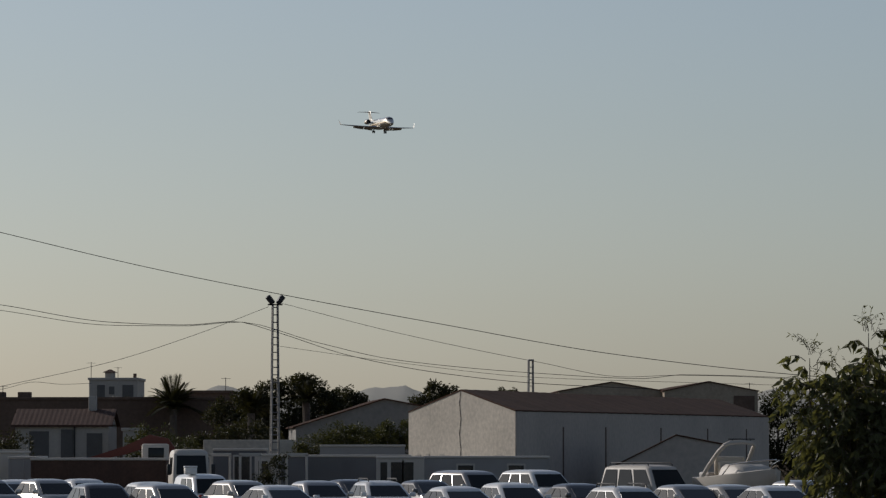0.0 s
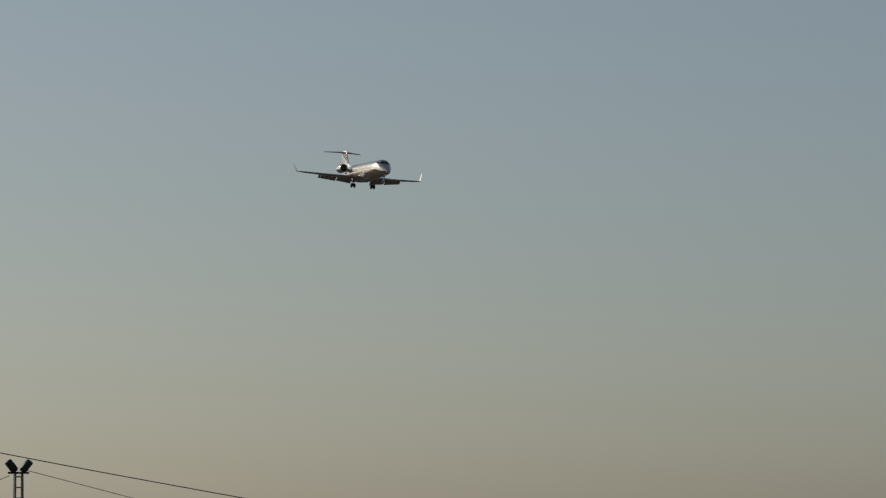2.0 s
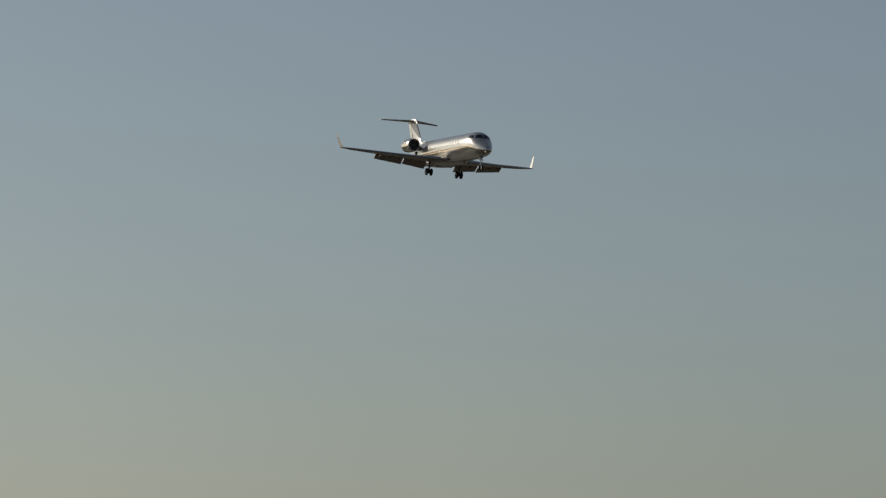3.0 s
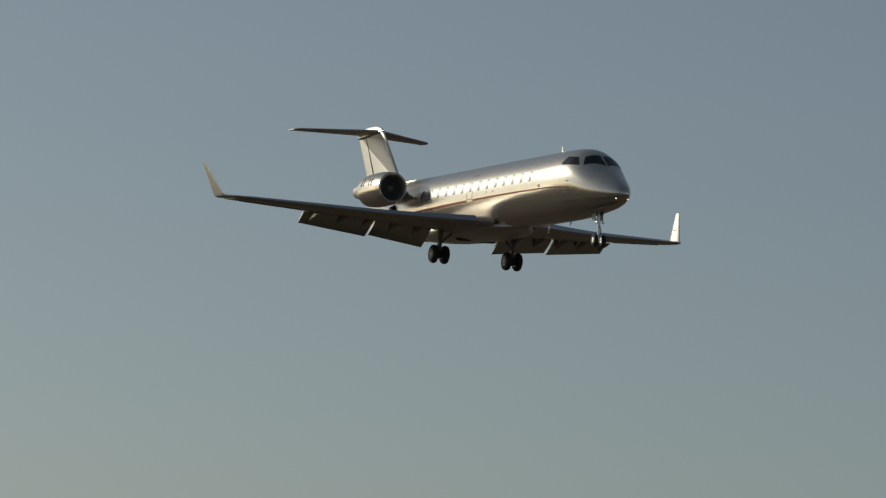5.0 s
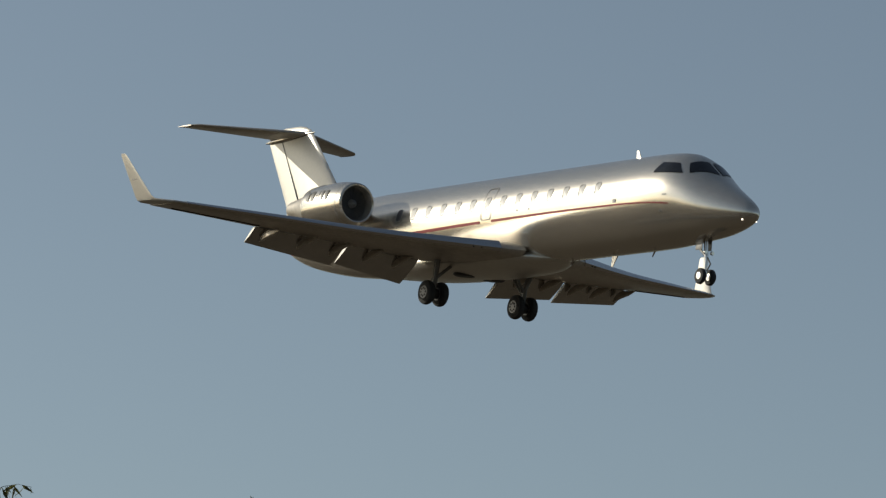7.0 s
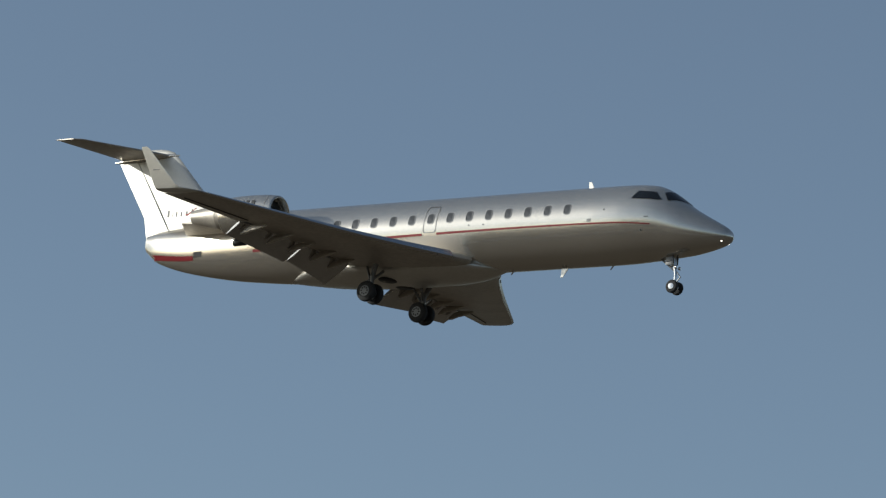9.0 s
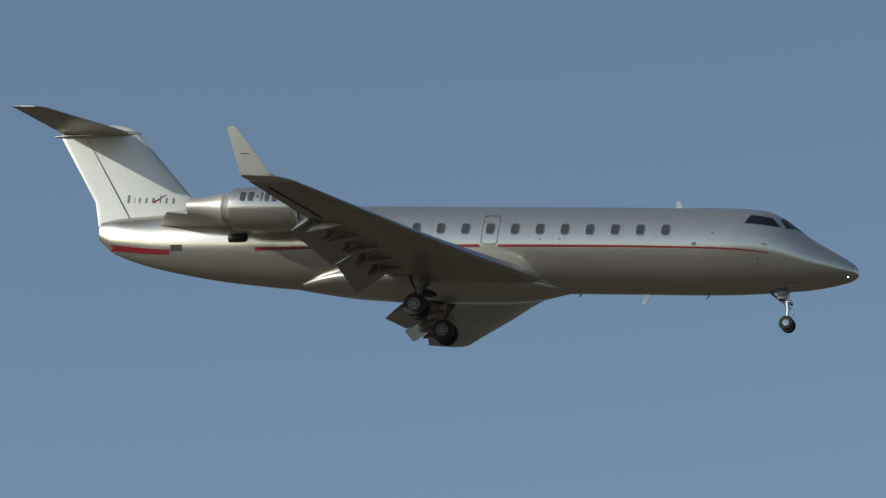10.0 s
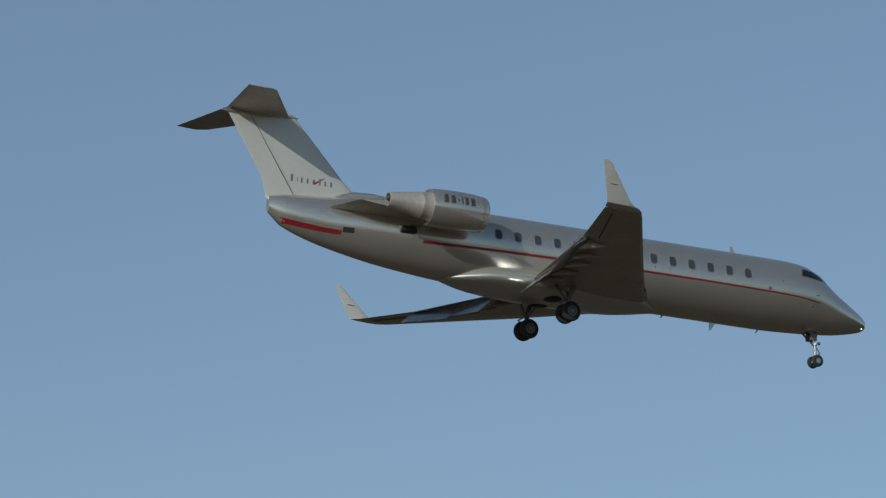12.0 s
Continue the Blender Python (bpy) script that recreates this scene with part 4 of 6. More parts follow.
post = lattice_mast("power_post", "pale lattice power post behind the warehouse", 4.18, 226, 6.5, 0.3, 0.2, 0.3, concrete)
part("cap", box(bmesh.new(), -0.13, -0.13, 6.5, 0.13, 0.13, 6.58, 0.01), concrete, post)
post2 = lattice_mast("power_post", "short thin power post", -25.0, 245, 5.9, 0.1, 0.08, 0.6, concrete)


def cable(rows, y, r=0.018):
    """A hanging cable through (x, z) points at about one depth."""
    pts = []
    for k in range(61):
        x = rows[0][0] + (rows[-1][0] - rows[0][0]) * k / 60
        pts.append((x, y + 0.05 * (x + 6.7), curve(rows, x)))
    tagged(mesh_object("power_cable", tube(bmesh.new(), pts, r * 0.8, 5), cable_black), "thin black overhead cable", "cable", "overhead cables")


cable([(-21.35, 11.86), (-17.73, 11.01), (-12.08, 9.67), (-6.71, 8.58), (-0.09, 7.36), (6.69, 6.18), (13.59, 5.39), (20.71, 4.85)], 190.2)
cable([(-6.61, 8.22), (-1.90, 7.02), (3.75, 5.85), (7.38, 5.24), (9.41, 5.31), (20.71, 4.72)], 190.2, 0.012)
cable([(-21.35, 4.08), (-17.73, 4.83), (-13.21, 5.85), (-10.05, 6.87), (-6.99, 8.04)], 190.2, 0.012)
cable([(-21.35, 8.56), (-17.73, 8.11), (-13.21, 7.41), (-10.27, 7.31), (-8.35, 7.45), (-6.88, 7.09), (-3.71, 6.08), (-0.09, 5.39), (3.75, 4.98), (8.28, 4.76)], 190.2, 0.016)
cable([(-21.35, 8.34), (-17.73, 7.89), (-13.21, 7.29), (-10.27, 7.27), (-8.23, 7.43), (-5.07, 6.62), (-1.90, 5.92), (3.75, 5.39), (8.28, 5.17), (9.41, 5.33), (20.71, 4.85)], 190.2, 0.014)
cable([(-6.54, 6.46), (-1.90, 5.82), (3.75, 5.22), (9.41, 5.03), (20.71, 4.72)], 190.2, 0.01)

cable([(-19.0, 4.6), (-17.7, 4.72), (-16.3, 5.02), (-15.2, 4.93), (-14.05, 4.97)], 190.2, 0.01)


# ---- vehicles in the yard ----
paint_white = material("white_car_paint", (0.74, 0.72, 0.68), 0.3, 0.0, 0.05, 1.0, coat=0.45)
paint_silver = material("silver_car_paint", (0.4, 0.38, 0.35), 0.3, 0.6, 0.05, 1.0, coat=0.45)
paint_dark = material("dark_car_paint", (0.045, 0.042, 0.04), 0.3, 0.2, 0.1, 1.0, coat=0.45)
paint_beige = material("beige_car_paint", (0.4, 0.36, 0.3), 0.35, 0.1, 0.06, 1.0, coat=1.0)
car_glass = material("car_glass", (0.02, 0.022, 0.022), 0.06, 0.0, 0.1, 1.0)
car_glass.node_tree.nodes["Principled BSDF"].inputs["Specular IOR Level"].default_value = 0.2
lamp_plastic = material("lamp_plastic", (0.4, 0.38, 0.36), 0.15, 0, 0.1, 4.0)
tail_red = material("red_lamp_plastic", (0.25, 0.02, 0.02), 0.2, 0, 0.1, 4.0)
rust_red = material("faded_red_paint", (0.15, 0.035, 0.022), 0.6, 0, 0.25, 1.0)
rust_brown = material("rusty_steel", (0.09, 0.05, 0.035), 0.85, 0.1, 0.35, 1.0, 0.3, 9.0)
panel_grey = material("grey_panel", (0.33, 0.31, 0.29), 0.6, 0, 0.15, 0.8)
panel_dark = material("blue_grey_panel", (0.13, 0.13, 0.13), 0.6, 0, 0.2, 0.8)
panel_cream = material("cream_vinyl", (0.5, 0.43, 0.33), 0.5, 0, 0.1, 2.0)
panel_white = material("off_white_panel", (0.52, 0.475, 0.41), 0.6, 0, 0.12, 0.8)

# kind: length, width, and stations (x from the tail, deck height, roof height or 0)
CAR_KINDS = {
    "hatchback": (3.7, 1.56, 0.86, 1.38, (0.25, 0.7, 2.35, 3.1)),
    "saloon": (4.2, 1.6, 0.87, 1.33, (0.75, 1.35, 2.7, 3.5)),
    "off_roader": (4.1, 1.7, 0.98, 1.62, (0.15, 0.45, 2.7, 3.3)),
    "van": (3.6, 1.45, 0.9, 1.56, (0.08, 0.22, 2.5, 3.1)),
    "camper_van": (3.7, 1.62, 1.0, 1.84, (0.06, 0.2, 2.95, 3.5)),
}


def outline(x0, x1, w, z, r, n=5):
    """A rounded rectangle, lying flat."""
    pts = []
    for cx, cy, a in ((x1 - r, w / 2 - r, 0), (x0 + r, w / 2 - r, 90), (x0 + r, -w / 2 + r, 180), (x1 - r, -w / 2 + r, 270)):
        for k in range(n):
            q = radians(a + 90 * k / (n - 1))
            pts.append(Vector((cx + r * math.cos(q), cy + r * math.sin(q), z)))
    return pts


def vehicle(kind, label, m, paint, rack=False, category="car"):
    L, W, deck, roof, (a, b, c, d) = CAR_KINDS[kind]
    ob = tagged(empty("parked_" + kind, m), label, category, "parked vehicles")
    bm = bmesh.new()
    rings = [outline(0.12, L - 0.15, W * 0.86, 0.22, 0.2), outline(0.03, L - 0.04, W * 0.97, 0.36, 0.28), outline(0.0, L, W, 0.55, 0.35), outline(0.03, L - 0.08, W * 0.985, deck - 0.14, 0.4),
             outline(0.08, L - 0.28, W * 0.95, deck - 0.03, 0.42), outline(0.2, L - 0.5, W * 0.86, deck + 0.015, 0.4)]
    body = part("body", loft(bm, rings), paint, ob)
    rings = [outline(a, d, W * 0.93, deck - 0.02, 0.17), outline(b, c, W * 0.76, roof - 0.14, 0.17), outline(b + 0.06, c - 0.08, W * 0.715, roof - 0.085, 0.18), outline(b + 0.18, c - 0.22, W * 0.64, roof - 0.042, 0.2), outline(b + 0.36, c - 0.42, W * 0.5, roof - 0.014, 0.2), outline(b + 0.55, c - 0.62, W * 0.32, roof, 0.14)]
    cabin = part("cabin", loft(bmesh.new(), rings), paint, ob)

    def at(u, v, face):
        """A place on the glasshouse: u along the face, v up it."""
        z = deck + 0.03 + (roof - 0.17 - deck) * v
        t = (z - deck + 0.02) / (roof - 0.14 - deck + 0.02)
        hw = W / 2 * (0.93 + (0.76 - 0.93) * t)
        xf, xb = d + (c - d) * t, a + (b - a) * t
        if face == "front":
            return Vector((xf + 0.03 - 0.1 * abs(u - 0.5) ** 3, -hw * 0.86 + 1.72 * hw * u, z))
        if face == "back":
            return Vector((xb - 0.03 + 0.1 * abs(u - 0.5) ** 3, -hw * 0.86 + 1.72 * hw * u, z))
        s = 1 if face == "left" else -1
        return Vector((xb + 0.17 + (xf - xb - 0.34) * u, s * (hw + 0.016), z))

    def pane(face, u0, u1, name):
        bm = bmesh.new()
        n = Vector((1, 0, 0)) if face == "front" else Vector((-1, 0, 0)) if face == "back" else Vector((0, 1 if face == "left" else -1, 0))
        m = 6
        quad = [at(u0 + (u1 - u0) * k / m, 0.03, face) for k in range(m + 1)] + [at(u1 - 0.02 - (u1 - u0 - 0.04) * k / m, 0.97, face) for k in range(m + 1)]
        inner = [p - n * 0.03 for p in quad]
        a0, b0 = [bm.verts.new(p) for p in inner], [bm.verts.new(p) for p in quad]
        last = 2 * m + 1
        for k in range(m):
            bm.faces.new((b0[k], b0[k + 1], b0[last - k - 1], b0[last - k]))
            bm.faces.new((a0[k + 1], a0[k], a0[last - k], a0[last - k - 1]))
        for k in range(last + 1):
            bm.faces.new((a0[k], a0[(k + 1) % (last + 1)], b0[(k + 1) % (last + 1)], b0[k]))
        bmesh.ops.recalc_face_normals(bm, faces=bm.faces)
        part(name, bm, car_glass, cabin, smooth=False)
    pane("front", 0, 1, "windscreen")
    pane("back", 0.02, 0.98, "rear_window")
    for f in ("left", "right"):
        for u0, u1 in ((0.0, 0.31), (0.335, 0.645), (0.67, 1.0)) if kind != "van" else ((0.7, 0.98), (0.36, 0.66)):
            pane(f, u0, u1, "side_window")
    for s in (-1, 1):
        part("mirror", box(bmesh.new(), d - 0.35, s * (W / 2 + 0.02) - 0.09, deck + 0.02, d - 0.23, s * (W / 2 + 0.02) + 0.09, deck + 0.17, 0.03), paint, ob)
        part("headlight", box(bmesh.new(), L - 0.24, s * W * 0.36 - 0.16, 0.6, L - 0.05, s * W * 0.36 + 0.16, 0.76, 0.04), lamp_plastic, body)
        part("tail_light", box(bmesh.new(), 0.0, s * W * 0.42 - 0.08, 0.65, 0.12, s * W * 0.42 + 0.08, 0.9, 0.03), tail_red, body)
        for x in (0.72, L - 0.8):
            y = s * (W / 2 - 0.1)
            wheel = part("wheel", turned(bmesh.new(), [(0, 0.2), (0.08, 0.28), (0.3, 0.31), (0.7, 0.31), (0.92, 0.28), (1, 0.2)], (x, y - 0.1, 0.31), (x, y + 0.1, 0.31), 20), rubber, ob)
            part("rim", turned(bmesh.new(), [(0, 0.06), (0.05, 0.19), (0.95, 0.19), (1, 0.06)], (x, y - 0.105, 0.31), (x, y + 0.105, 0.31), 14), bare_metal, wheel)
    part("bumper", box(bmesh.new(), L - 0.12, -W * 0.44, 0.36, L + 0.04, W * 0.44, 0.52, 0.04), paint_dark, ob)
    part("number_plate", box(bmesh.new(), L + 0.035, -0.26, 0.4, L + 0.05, 0.26, 0.5), panel_white, ob)
    if rack:
        for s in (-1, 1):
            part("roof_rail", tube(bmesh.new(), [(b + 0.2, s * W * 0.3, roof - 0.02), (b + 0.3, s * W * 0.3, roof + 0.06), (c - 0.3, s * W * 0.3, roof + 0.06), (c - 0.2, s * W * 0.3, roof - 0.02)], 0.02, 6), dark_metal, ob)
    return ob


# x, y, turn, kind, paint, roof rails; each nose points towards the road
PARKED = (
    (-15.26, 164.0, -82, "saloon", paint_white, False), (-13.94, 160.0, -76, "hatchback", paint_silver, False), (-13.44, 168.0, -77, "saloon", paint_white, False),
    (-10.66, 142.0, -83, "hatchback", paint_dark, False), (-10.12, 154.0, -80, "saloon", paint_white, False), (-8.82, 140.0, -76, "hatchback", paint_silver, False),
    (-8.4, 157.0, -82, "van", paint_white, False), (-7.27, 154.0, -75, "hatchback", paint_beige, False), (-5.81, 142.0, -76, "saloon", paint_white, False),
    (-4.49, 152.0, -84, "hatchback", paint_silver, False), (-4.08, 165.0, -76, "saloon", paint_dark, False), (-2.49, 152.0, -85, "hatchback", paint_white, True),
    (-1.43, 162.0, -78, "saloon", paint_dark, False), (-0.34, 138.0, -81, "saloon", paint_white, False), (-0.14, 168.0, -69, "off_roader", paint_silver, False),
    (1.47, 144.0, -82, "hatchback", paint_white, False), (2.41, 172.0, -72, "off_roader", paint_white, False), (3.32, 148.0, -78, "saloon", paint_dark, False),
    (4.29, 132.0, -77, "hatchback", paint_white, True), (6.36, 144.0, -77, "saloon", paint_silver, False), (7.75, 144.0, -78, "saloon", paint_beige, False),
    (8.82, 140.0, -79, "saloon", paint_white, False), (10.78, 154.0, -75, "hatchback", paint_silver, False), (11.84, 148.0, -83, "saloon", paint_dark, False),
    (-9.08, 172.0, -82, "hatchback", paint_dark, False), (-16.04, 160.0, -75, "hatchback", paint_silver, False))
WORDS = {paint_white: "white", paint_silver: "silver-grey", paint_dark: "dark", paint_beige: "beige"}
for x, y, turn, kind, paint, rack in PARKED:
    vehicle(kind, WORDS[paint] + " " + kind.replace("_", "-") + " parked in the dusty yard" + (" with roof rails" if rack else ""), pose(x, y, 0, 0, 0, turn + 11), paint, rack)
van_top = tagged(empty("roof_box", pose(-8.25, 155.2, 1.54, 0, 0, -82)), "small white box tied on a van roof", "box")
part("shell", box(bmesh.new(), -0.2, -0.2, 0, 0.25, 0.2, 0.24, 0.05), paint_white, van_top)
part("lid", box(bmesh.new(), -0.22, -0.22, 0.22, 0.27, 0.22, 0.28, 0.03), paint_white, van_top)
vehicle("camper_van", "old white camper van with a roof rack", pose(5.86, 162, 0, 0, 0, -58), panel_white, True, "van")


def hut(name, label, x0, x1, y, depth, h, mat, openings=(), category="container", legs=True):
    """A site hut, trailer or container: ribbed box, frame posts, openings."""
    ob = tagged(empty(name), label, category, "containers in the yard")
    z0 = 0.35 if legs else 0.0
    part("body", box(bmesh.new(), x0, y, z0, x1, y + depth, h, 0.03), mat, ob, smooth=False)
    part("roof_edge", box(bmesh.new(), x0 - 0.05, y - 0.05, h - 0.02, x1 + 0.05, y + depth + 0.05, h + 0.07, 0.02), panel_white, ob, smooth=False)
    n = max(2, int((x1 - x0) / 1.1))
    for k in range(n + 1):
        x = x0 + (x1 - x0) * k / n
        part("post", box(bmesh.new(), x - 0.04, y - 0.035, z0, x + 0.04, y + 0.002, h - 0.02), mat, ob, smooth=False)
    if legs:
        for x in (x0 + 0.3, x1 - 0.3):
            for yy in (y + 0.3, y + depth - 0.3):
                part("support", box(bmesh.new(), x - 0.1, yy - 0.1, 0, x + 0.1, yy + 0.1, z0 + 0.01), dark_metal, ob, smooth=False)
    for a, b, c, d in openings:
        w = part("window", box(bmesh.new(), a - 0.07, y - 0.05, c - 0.07, b + 0.07, y - 0.005, d + 0.07), panel_white, ob, smooth=False)
        part("pane", box(bmesh.new(), a, y - 0.06, c, b, y - 0.045, d), glass_dark, w, smooth=False)
    return ob


hut("site_trailer", "off-white site trailer on stands", -19.6, -16.4, 186, 2.4, 2.2, panel_white)
hut("box_trailer", "grey box trailer on stands", -16.6, -15.6, 182, 5, 2.0, panel_grey)
hut("tipper_body", "rusty brown tipper body on stands", -15.4, -10.4, 178, 2.3, 1.95, rust_brown, category="tipper")
hut("light_container", "grey container with a white framed doorway", -9.0, -7.0, 187, 2.4, 2.3, panel_dark, [(-8.2, -7.6, 0.5, 2.05)])
hut("long_container", "long grey container on blocks", -6.3, -1.3, 186, 2.4, 2.05, panel_dark)
hut("storage_container", "low grey container with a pale roof", -5.0, -1.6, 195, 2.4, 2.45, panel_grey)
hut("ticket_kiosk", "white framed kiosk with glass front", -2.5, -0.75, 181, 2.0, 2.0, panel_white, [(-2.38, -2.12, 0.6, 1.85), (-1.98, -1.55, 0.7, 1.85), (-1.5, -1.12, 0.7, 1.85)], "kiosk")
hut("caravan", "pale caravan with small dark windows", -0.7, 4.2, 188, 2.2, 2.0, panel_grey, [(0.6, 1.2, 1.2, 1.7), (2.6, 3.2, 1.2, 1.7)], "caravan")
hut("white_box_van", "white box body beside the mast", -7.05, -6.3, 179, 3.0, 2.1, panel_white, [(-6.95, -6.6, 1.2, 1.9)], "van body")

# truck cab
truck = tagged(empty("truck_cab", pose(-9.5, 176, 0, 0, 0, -80)), "white lorry cab with dark windows", "lorry")
rings = [outline(0, 1.5, 1.34, 0.5, 0.15), outline(0, 1.6, 1.4, 1.2, 0.15), outline(0, 1.58, 1.38, 1.4, 0.15), outline(0.05, 1.38, 1.3, 2.18, 0.15), outline(0.12, 1.25, 1.18, 2.3, 0.2), outline(0.25, 1.1, 0.9, 2.35, 0.2)]
part("cab_shell", loft(bmesh.new(), rings), panel_white, truck)
part("chassis", box(bmesh.new(), -3.0, -0.5, 0.55, 1.6, 0.5, 0.8, 0.03), dark_metal, truck)
bm = bmesh.new()
loft(bm, [[Vector((1.575 - 0.18 * k + o, y, 1.42 + 0.7 * k)) for k, y in ((0, -0.56), (0, 0.56), (1, 0.53), (1, -0.53))] for o in (-0.03, 0.02)])
part("windscreen", bm, car_glass, truck, smooth=False)
for s in (-1, 1):
    part("side_window", box(bmesh.new(), 0.55, s * 0.66 - 0.03, 1.42, 1.25, s * 0.66 + 0.035, 2.05, 0.02), car_glass, truck, smooth=False)
    part("mirror", box(bmesh.new(), 1.4, s * 0.82 - 0.07, 1.4, 1.48, s * 0.82 + 0.07, 1.8, 0.02), dark_metal, truck)
    for x in (1.1, -2.2):
        part("wheel", turned(bmesh.new(), [(0, 0.25), (0.1, 0.42), (0.9, 0.42), (1, 0.25)], (x, s * 0.55 - 0.12, 0.42), (x, s * 0.55 + 0.12, 0.42), 18), rubber, truck)

# excavator
digger = tagged(empty("excavator", pose(-10.6, 181.5, 0, 0, 0, 0)), "faded red excavator with its arm lowered", "excavator")
for s in (-1, 1):
    part("track", loft(bmesh.new(), [[Vector((1.3 * math.cos(q), s * 0.9 + o, 0.38 + 0.38 * math.sin(q))) for q in [k * math.pi / 10 for k in range(20)]] for o in (-0.25, 0.25)]), rubber, digger)
part("house", box(bmesh.new(), -0.9, -0.9, 0.8, 1.2, 0.9, 1.7, 0.12), rust_red, digger)
cabp = part("cab", box(bmesh.new(), -0.85, -0.95, 1.3, 0.15, -0.1, 2.55, 0.08), panel_white, digger, "pale cab")
part("cab_window", box(bmesh.new(), -0.6, -0.965, 1.75, 0.0, -0.94, 2.4, 0.02), car_glass, cabp)
bm = bmesh.new()
loft(bm, [[Vector((x, 0.25 + o, z)) for x, z in ((0.2, 1.5), (0.35, 2.4), (0.1, 2.75), (-0.6, 2.9), (-1.6, 2.45), (-3.0, 2.0), (-3.0, 1.85), (-1.5, 2.15), (-0.5, 2.5), (-0.1, 2.3), (-0.3, 1.5))] for o in (-0.16, 0.16)])
part("boom", bm, rust_red, digger, "faded red boom", smooth=False)
part("stick", tube(bmesh.new(), [(-2.9, 0.25, 1.95), (-3.3, 0.25, 1.2), (-3.1, 0.25, 0.6)], 0.11, 8), rust_red, digger)
part("bucket", box(bmesh.new(), -3.4, -0.15, 0.05, -2.8, 0.65, 0.6, 0.1), rust_brown, digger)
part("ram", tube(bmesh.new(), [(0.0, 0.25, 1.6), (-1.0, 0.25, 2.35)], 0.05, 8), bare_metal, digger)

# boat on blocks
boat = tagged(empty("motor_boat", pose(9.13, 160, 0, 0, 0, -65)), "white motor boat with a raked radar arch, laid up on blocks", "boat")
rings = []
for x, w, keel, rail in ((0.0, 0.85, 0.62, 1.4), (0.9, 0.95, 0.56, 1.42), (2.0, 0.95, 0.54, 1.48), (3.0, 0.8, 0.62, 1.56), (3.8, 0.45, 0.9, 1.65), (4.3, 0.04, 1.4, 1.72)):
    rings.append([Vector((x, 0, keel)), Vector((x, w * 0.7, keel + 0.18)), Vector((x, w * 0.95, keel + 0.45)), Vector((x, w, rail)), Vector((x, w * 0.9, rail + 0.03)), Vector((x, 0, rail + 0.06)), Vector((x, -w * 0.9, rail + 0.03)), Vector((x, -w, rail)), Vector((x, -w * 0.95, keel + 0.45)), Vector((x, -w * 0.7, keel + 0.18))])
part("boat_hull", loft(bmesh.new(), rings), panel_white, boat)
rings = [outline(1.3, 3.4, 1.4, 1.42, 0.3), outline(1.5, 3.0, 1.3, 1.75, 0.3), outline(1.6, 2.6, 1.1, 1.86, 0.3)]
part("coachroof", loft(bmesh.new(), rings), panel_white, boat)
bm = bmesh.new()
loft(bm, [[Vector((2.95 - 0.3 * k + o, y, 1.5 + 0.24 * k)) for k, y in ((0, -0.55), (0, 0.55), (1, 0.5), (1, -0.5))] for o in (0.04, 0.1)])
part("cabin_window", bm, car_glass, boat, smooth=False)
arch = [(0.7, -0.86, 1.4), (1.0, -0.72, 1.84), (1.45, -0.64, 2.25), (1.8, -0.56, 2.5), (1.9, -0.42, 2.58), (1.93, 0, 2.6), (1.9, 0.42, 2.58), (1.8, 0.56, 2.5), (1.45, 0.64, 2.25), (1.0, 0.72, 1.84), (0.7, 0.86, 1.4)]
part("radar_arch", tube(bmesh.new(), arch, 0.07, 10), panel_white, boat, "white rounded radar arch")
part("seat_back", box(bmesh.new(), 1.0, -0.56, 1.5, 1.16, 0.56, 2.12, 0.06), panel_cream, boat, "cream seat back")
part("helm_panel", box(bmesh.new(), 1.3, -0.58, 1.5, 1.5, 0.58, 1.95, 0.05), panel_cream, boat)
part("sun_pad", box(bmesh.new(), 0.1, -0.65, 1.42, 0.8, 0.65, 1.6, 0.06), panel_grey, boat)
part("lamp_bar", tube(bmesh.new(), [(1.93, -0.5, 2.7), (1.93, 0.5, 2.7)], 0.02, 6), dark_metal, boat)
for s in (-1, 1):
    part("lamp_bracket", tube(bmesh.new(), [(1.92, s * 0.35, 2.58), (1.93, s * 0.35, 2.71)], 0.015, 6), dark_metal, boat)
    part("bow_rail", tube(bmesh.new(), [(2.2, s * 0.88, 1.5), (2.6, s * 0.8, 1.85), (3.8, s * 0.4, 1.98), (4.25, 0, 2.02)], 0.02, 6), bare_metal, boat)
    for x in (0.7, 2.7):
        part("block", box(bmesh.new(), x - 0.15, s * 0.3 - 0.18, 0, x + 0.15, s * 0.3 + 0.18, 0.72, 0.02), concrete, boat)

# white door frames leaning by the huts
for x, y in ((-8.75, 177.5), (-7.6, 177), (-5.9, 178)):
    fr = tagged(empty("door_frame", pose(x, y, 0)), "white door frame standing in the yard", "frame", "frames in the yard")
    for x0, z0, x1, z1 in ((0, 0, 0.09, 2.15), (0.75, 0, 0.84, 2.15), (0.0, 2.08, 0.84, 2.2)):
        part("rail", box(bmesh.new(), x0, 0, z0, x1, 0.1, z1, 0.01), panel_white, fr, smooth=False)


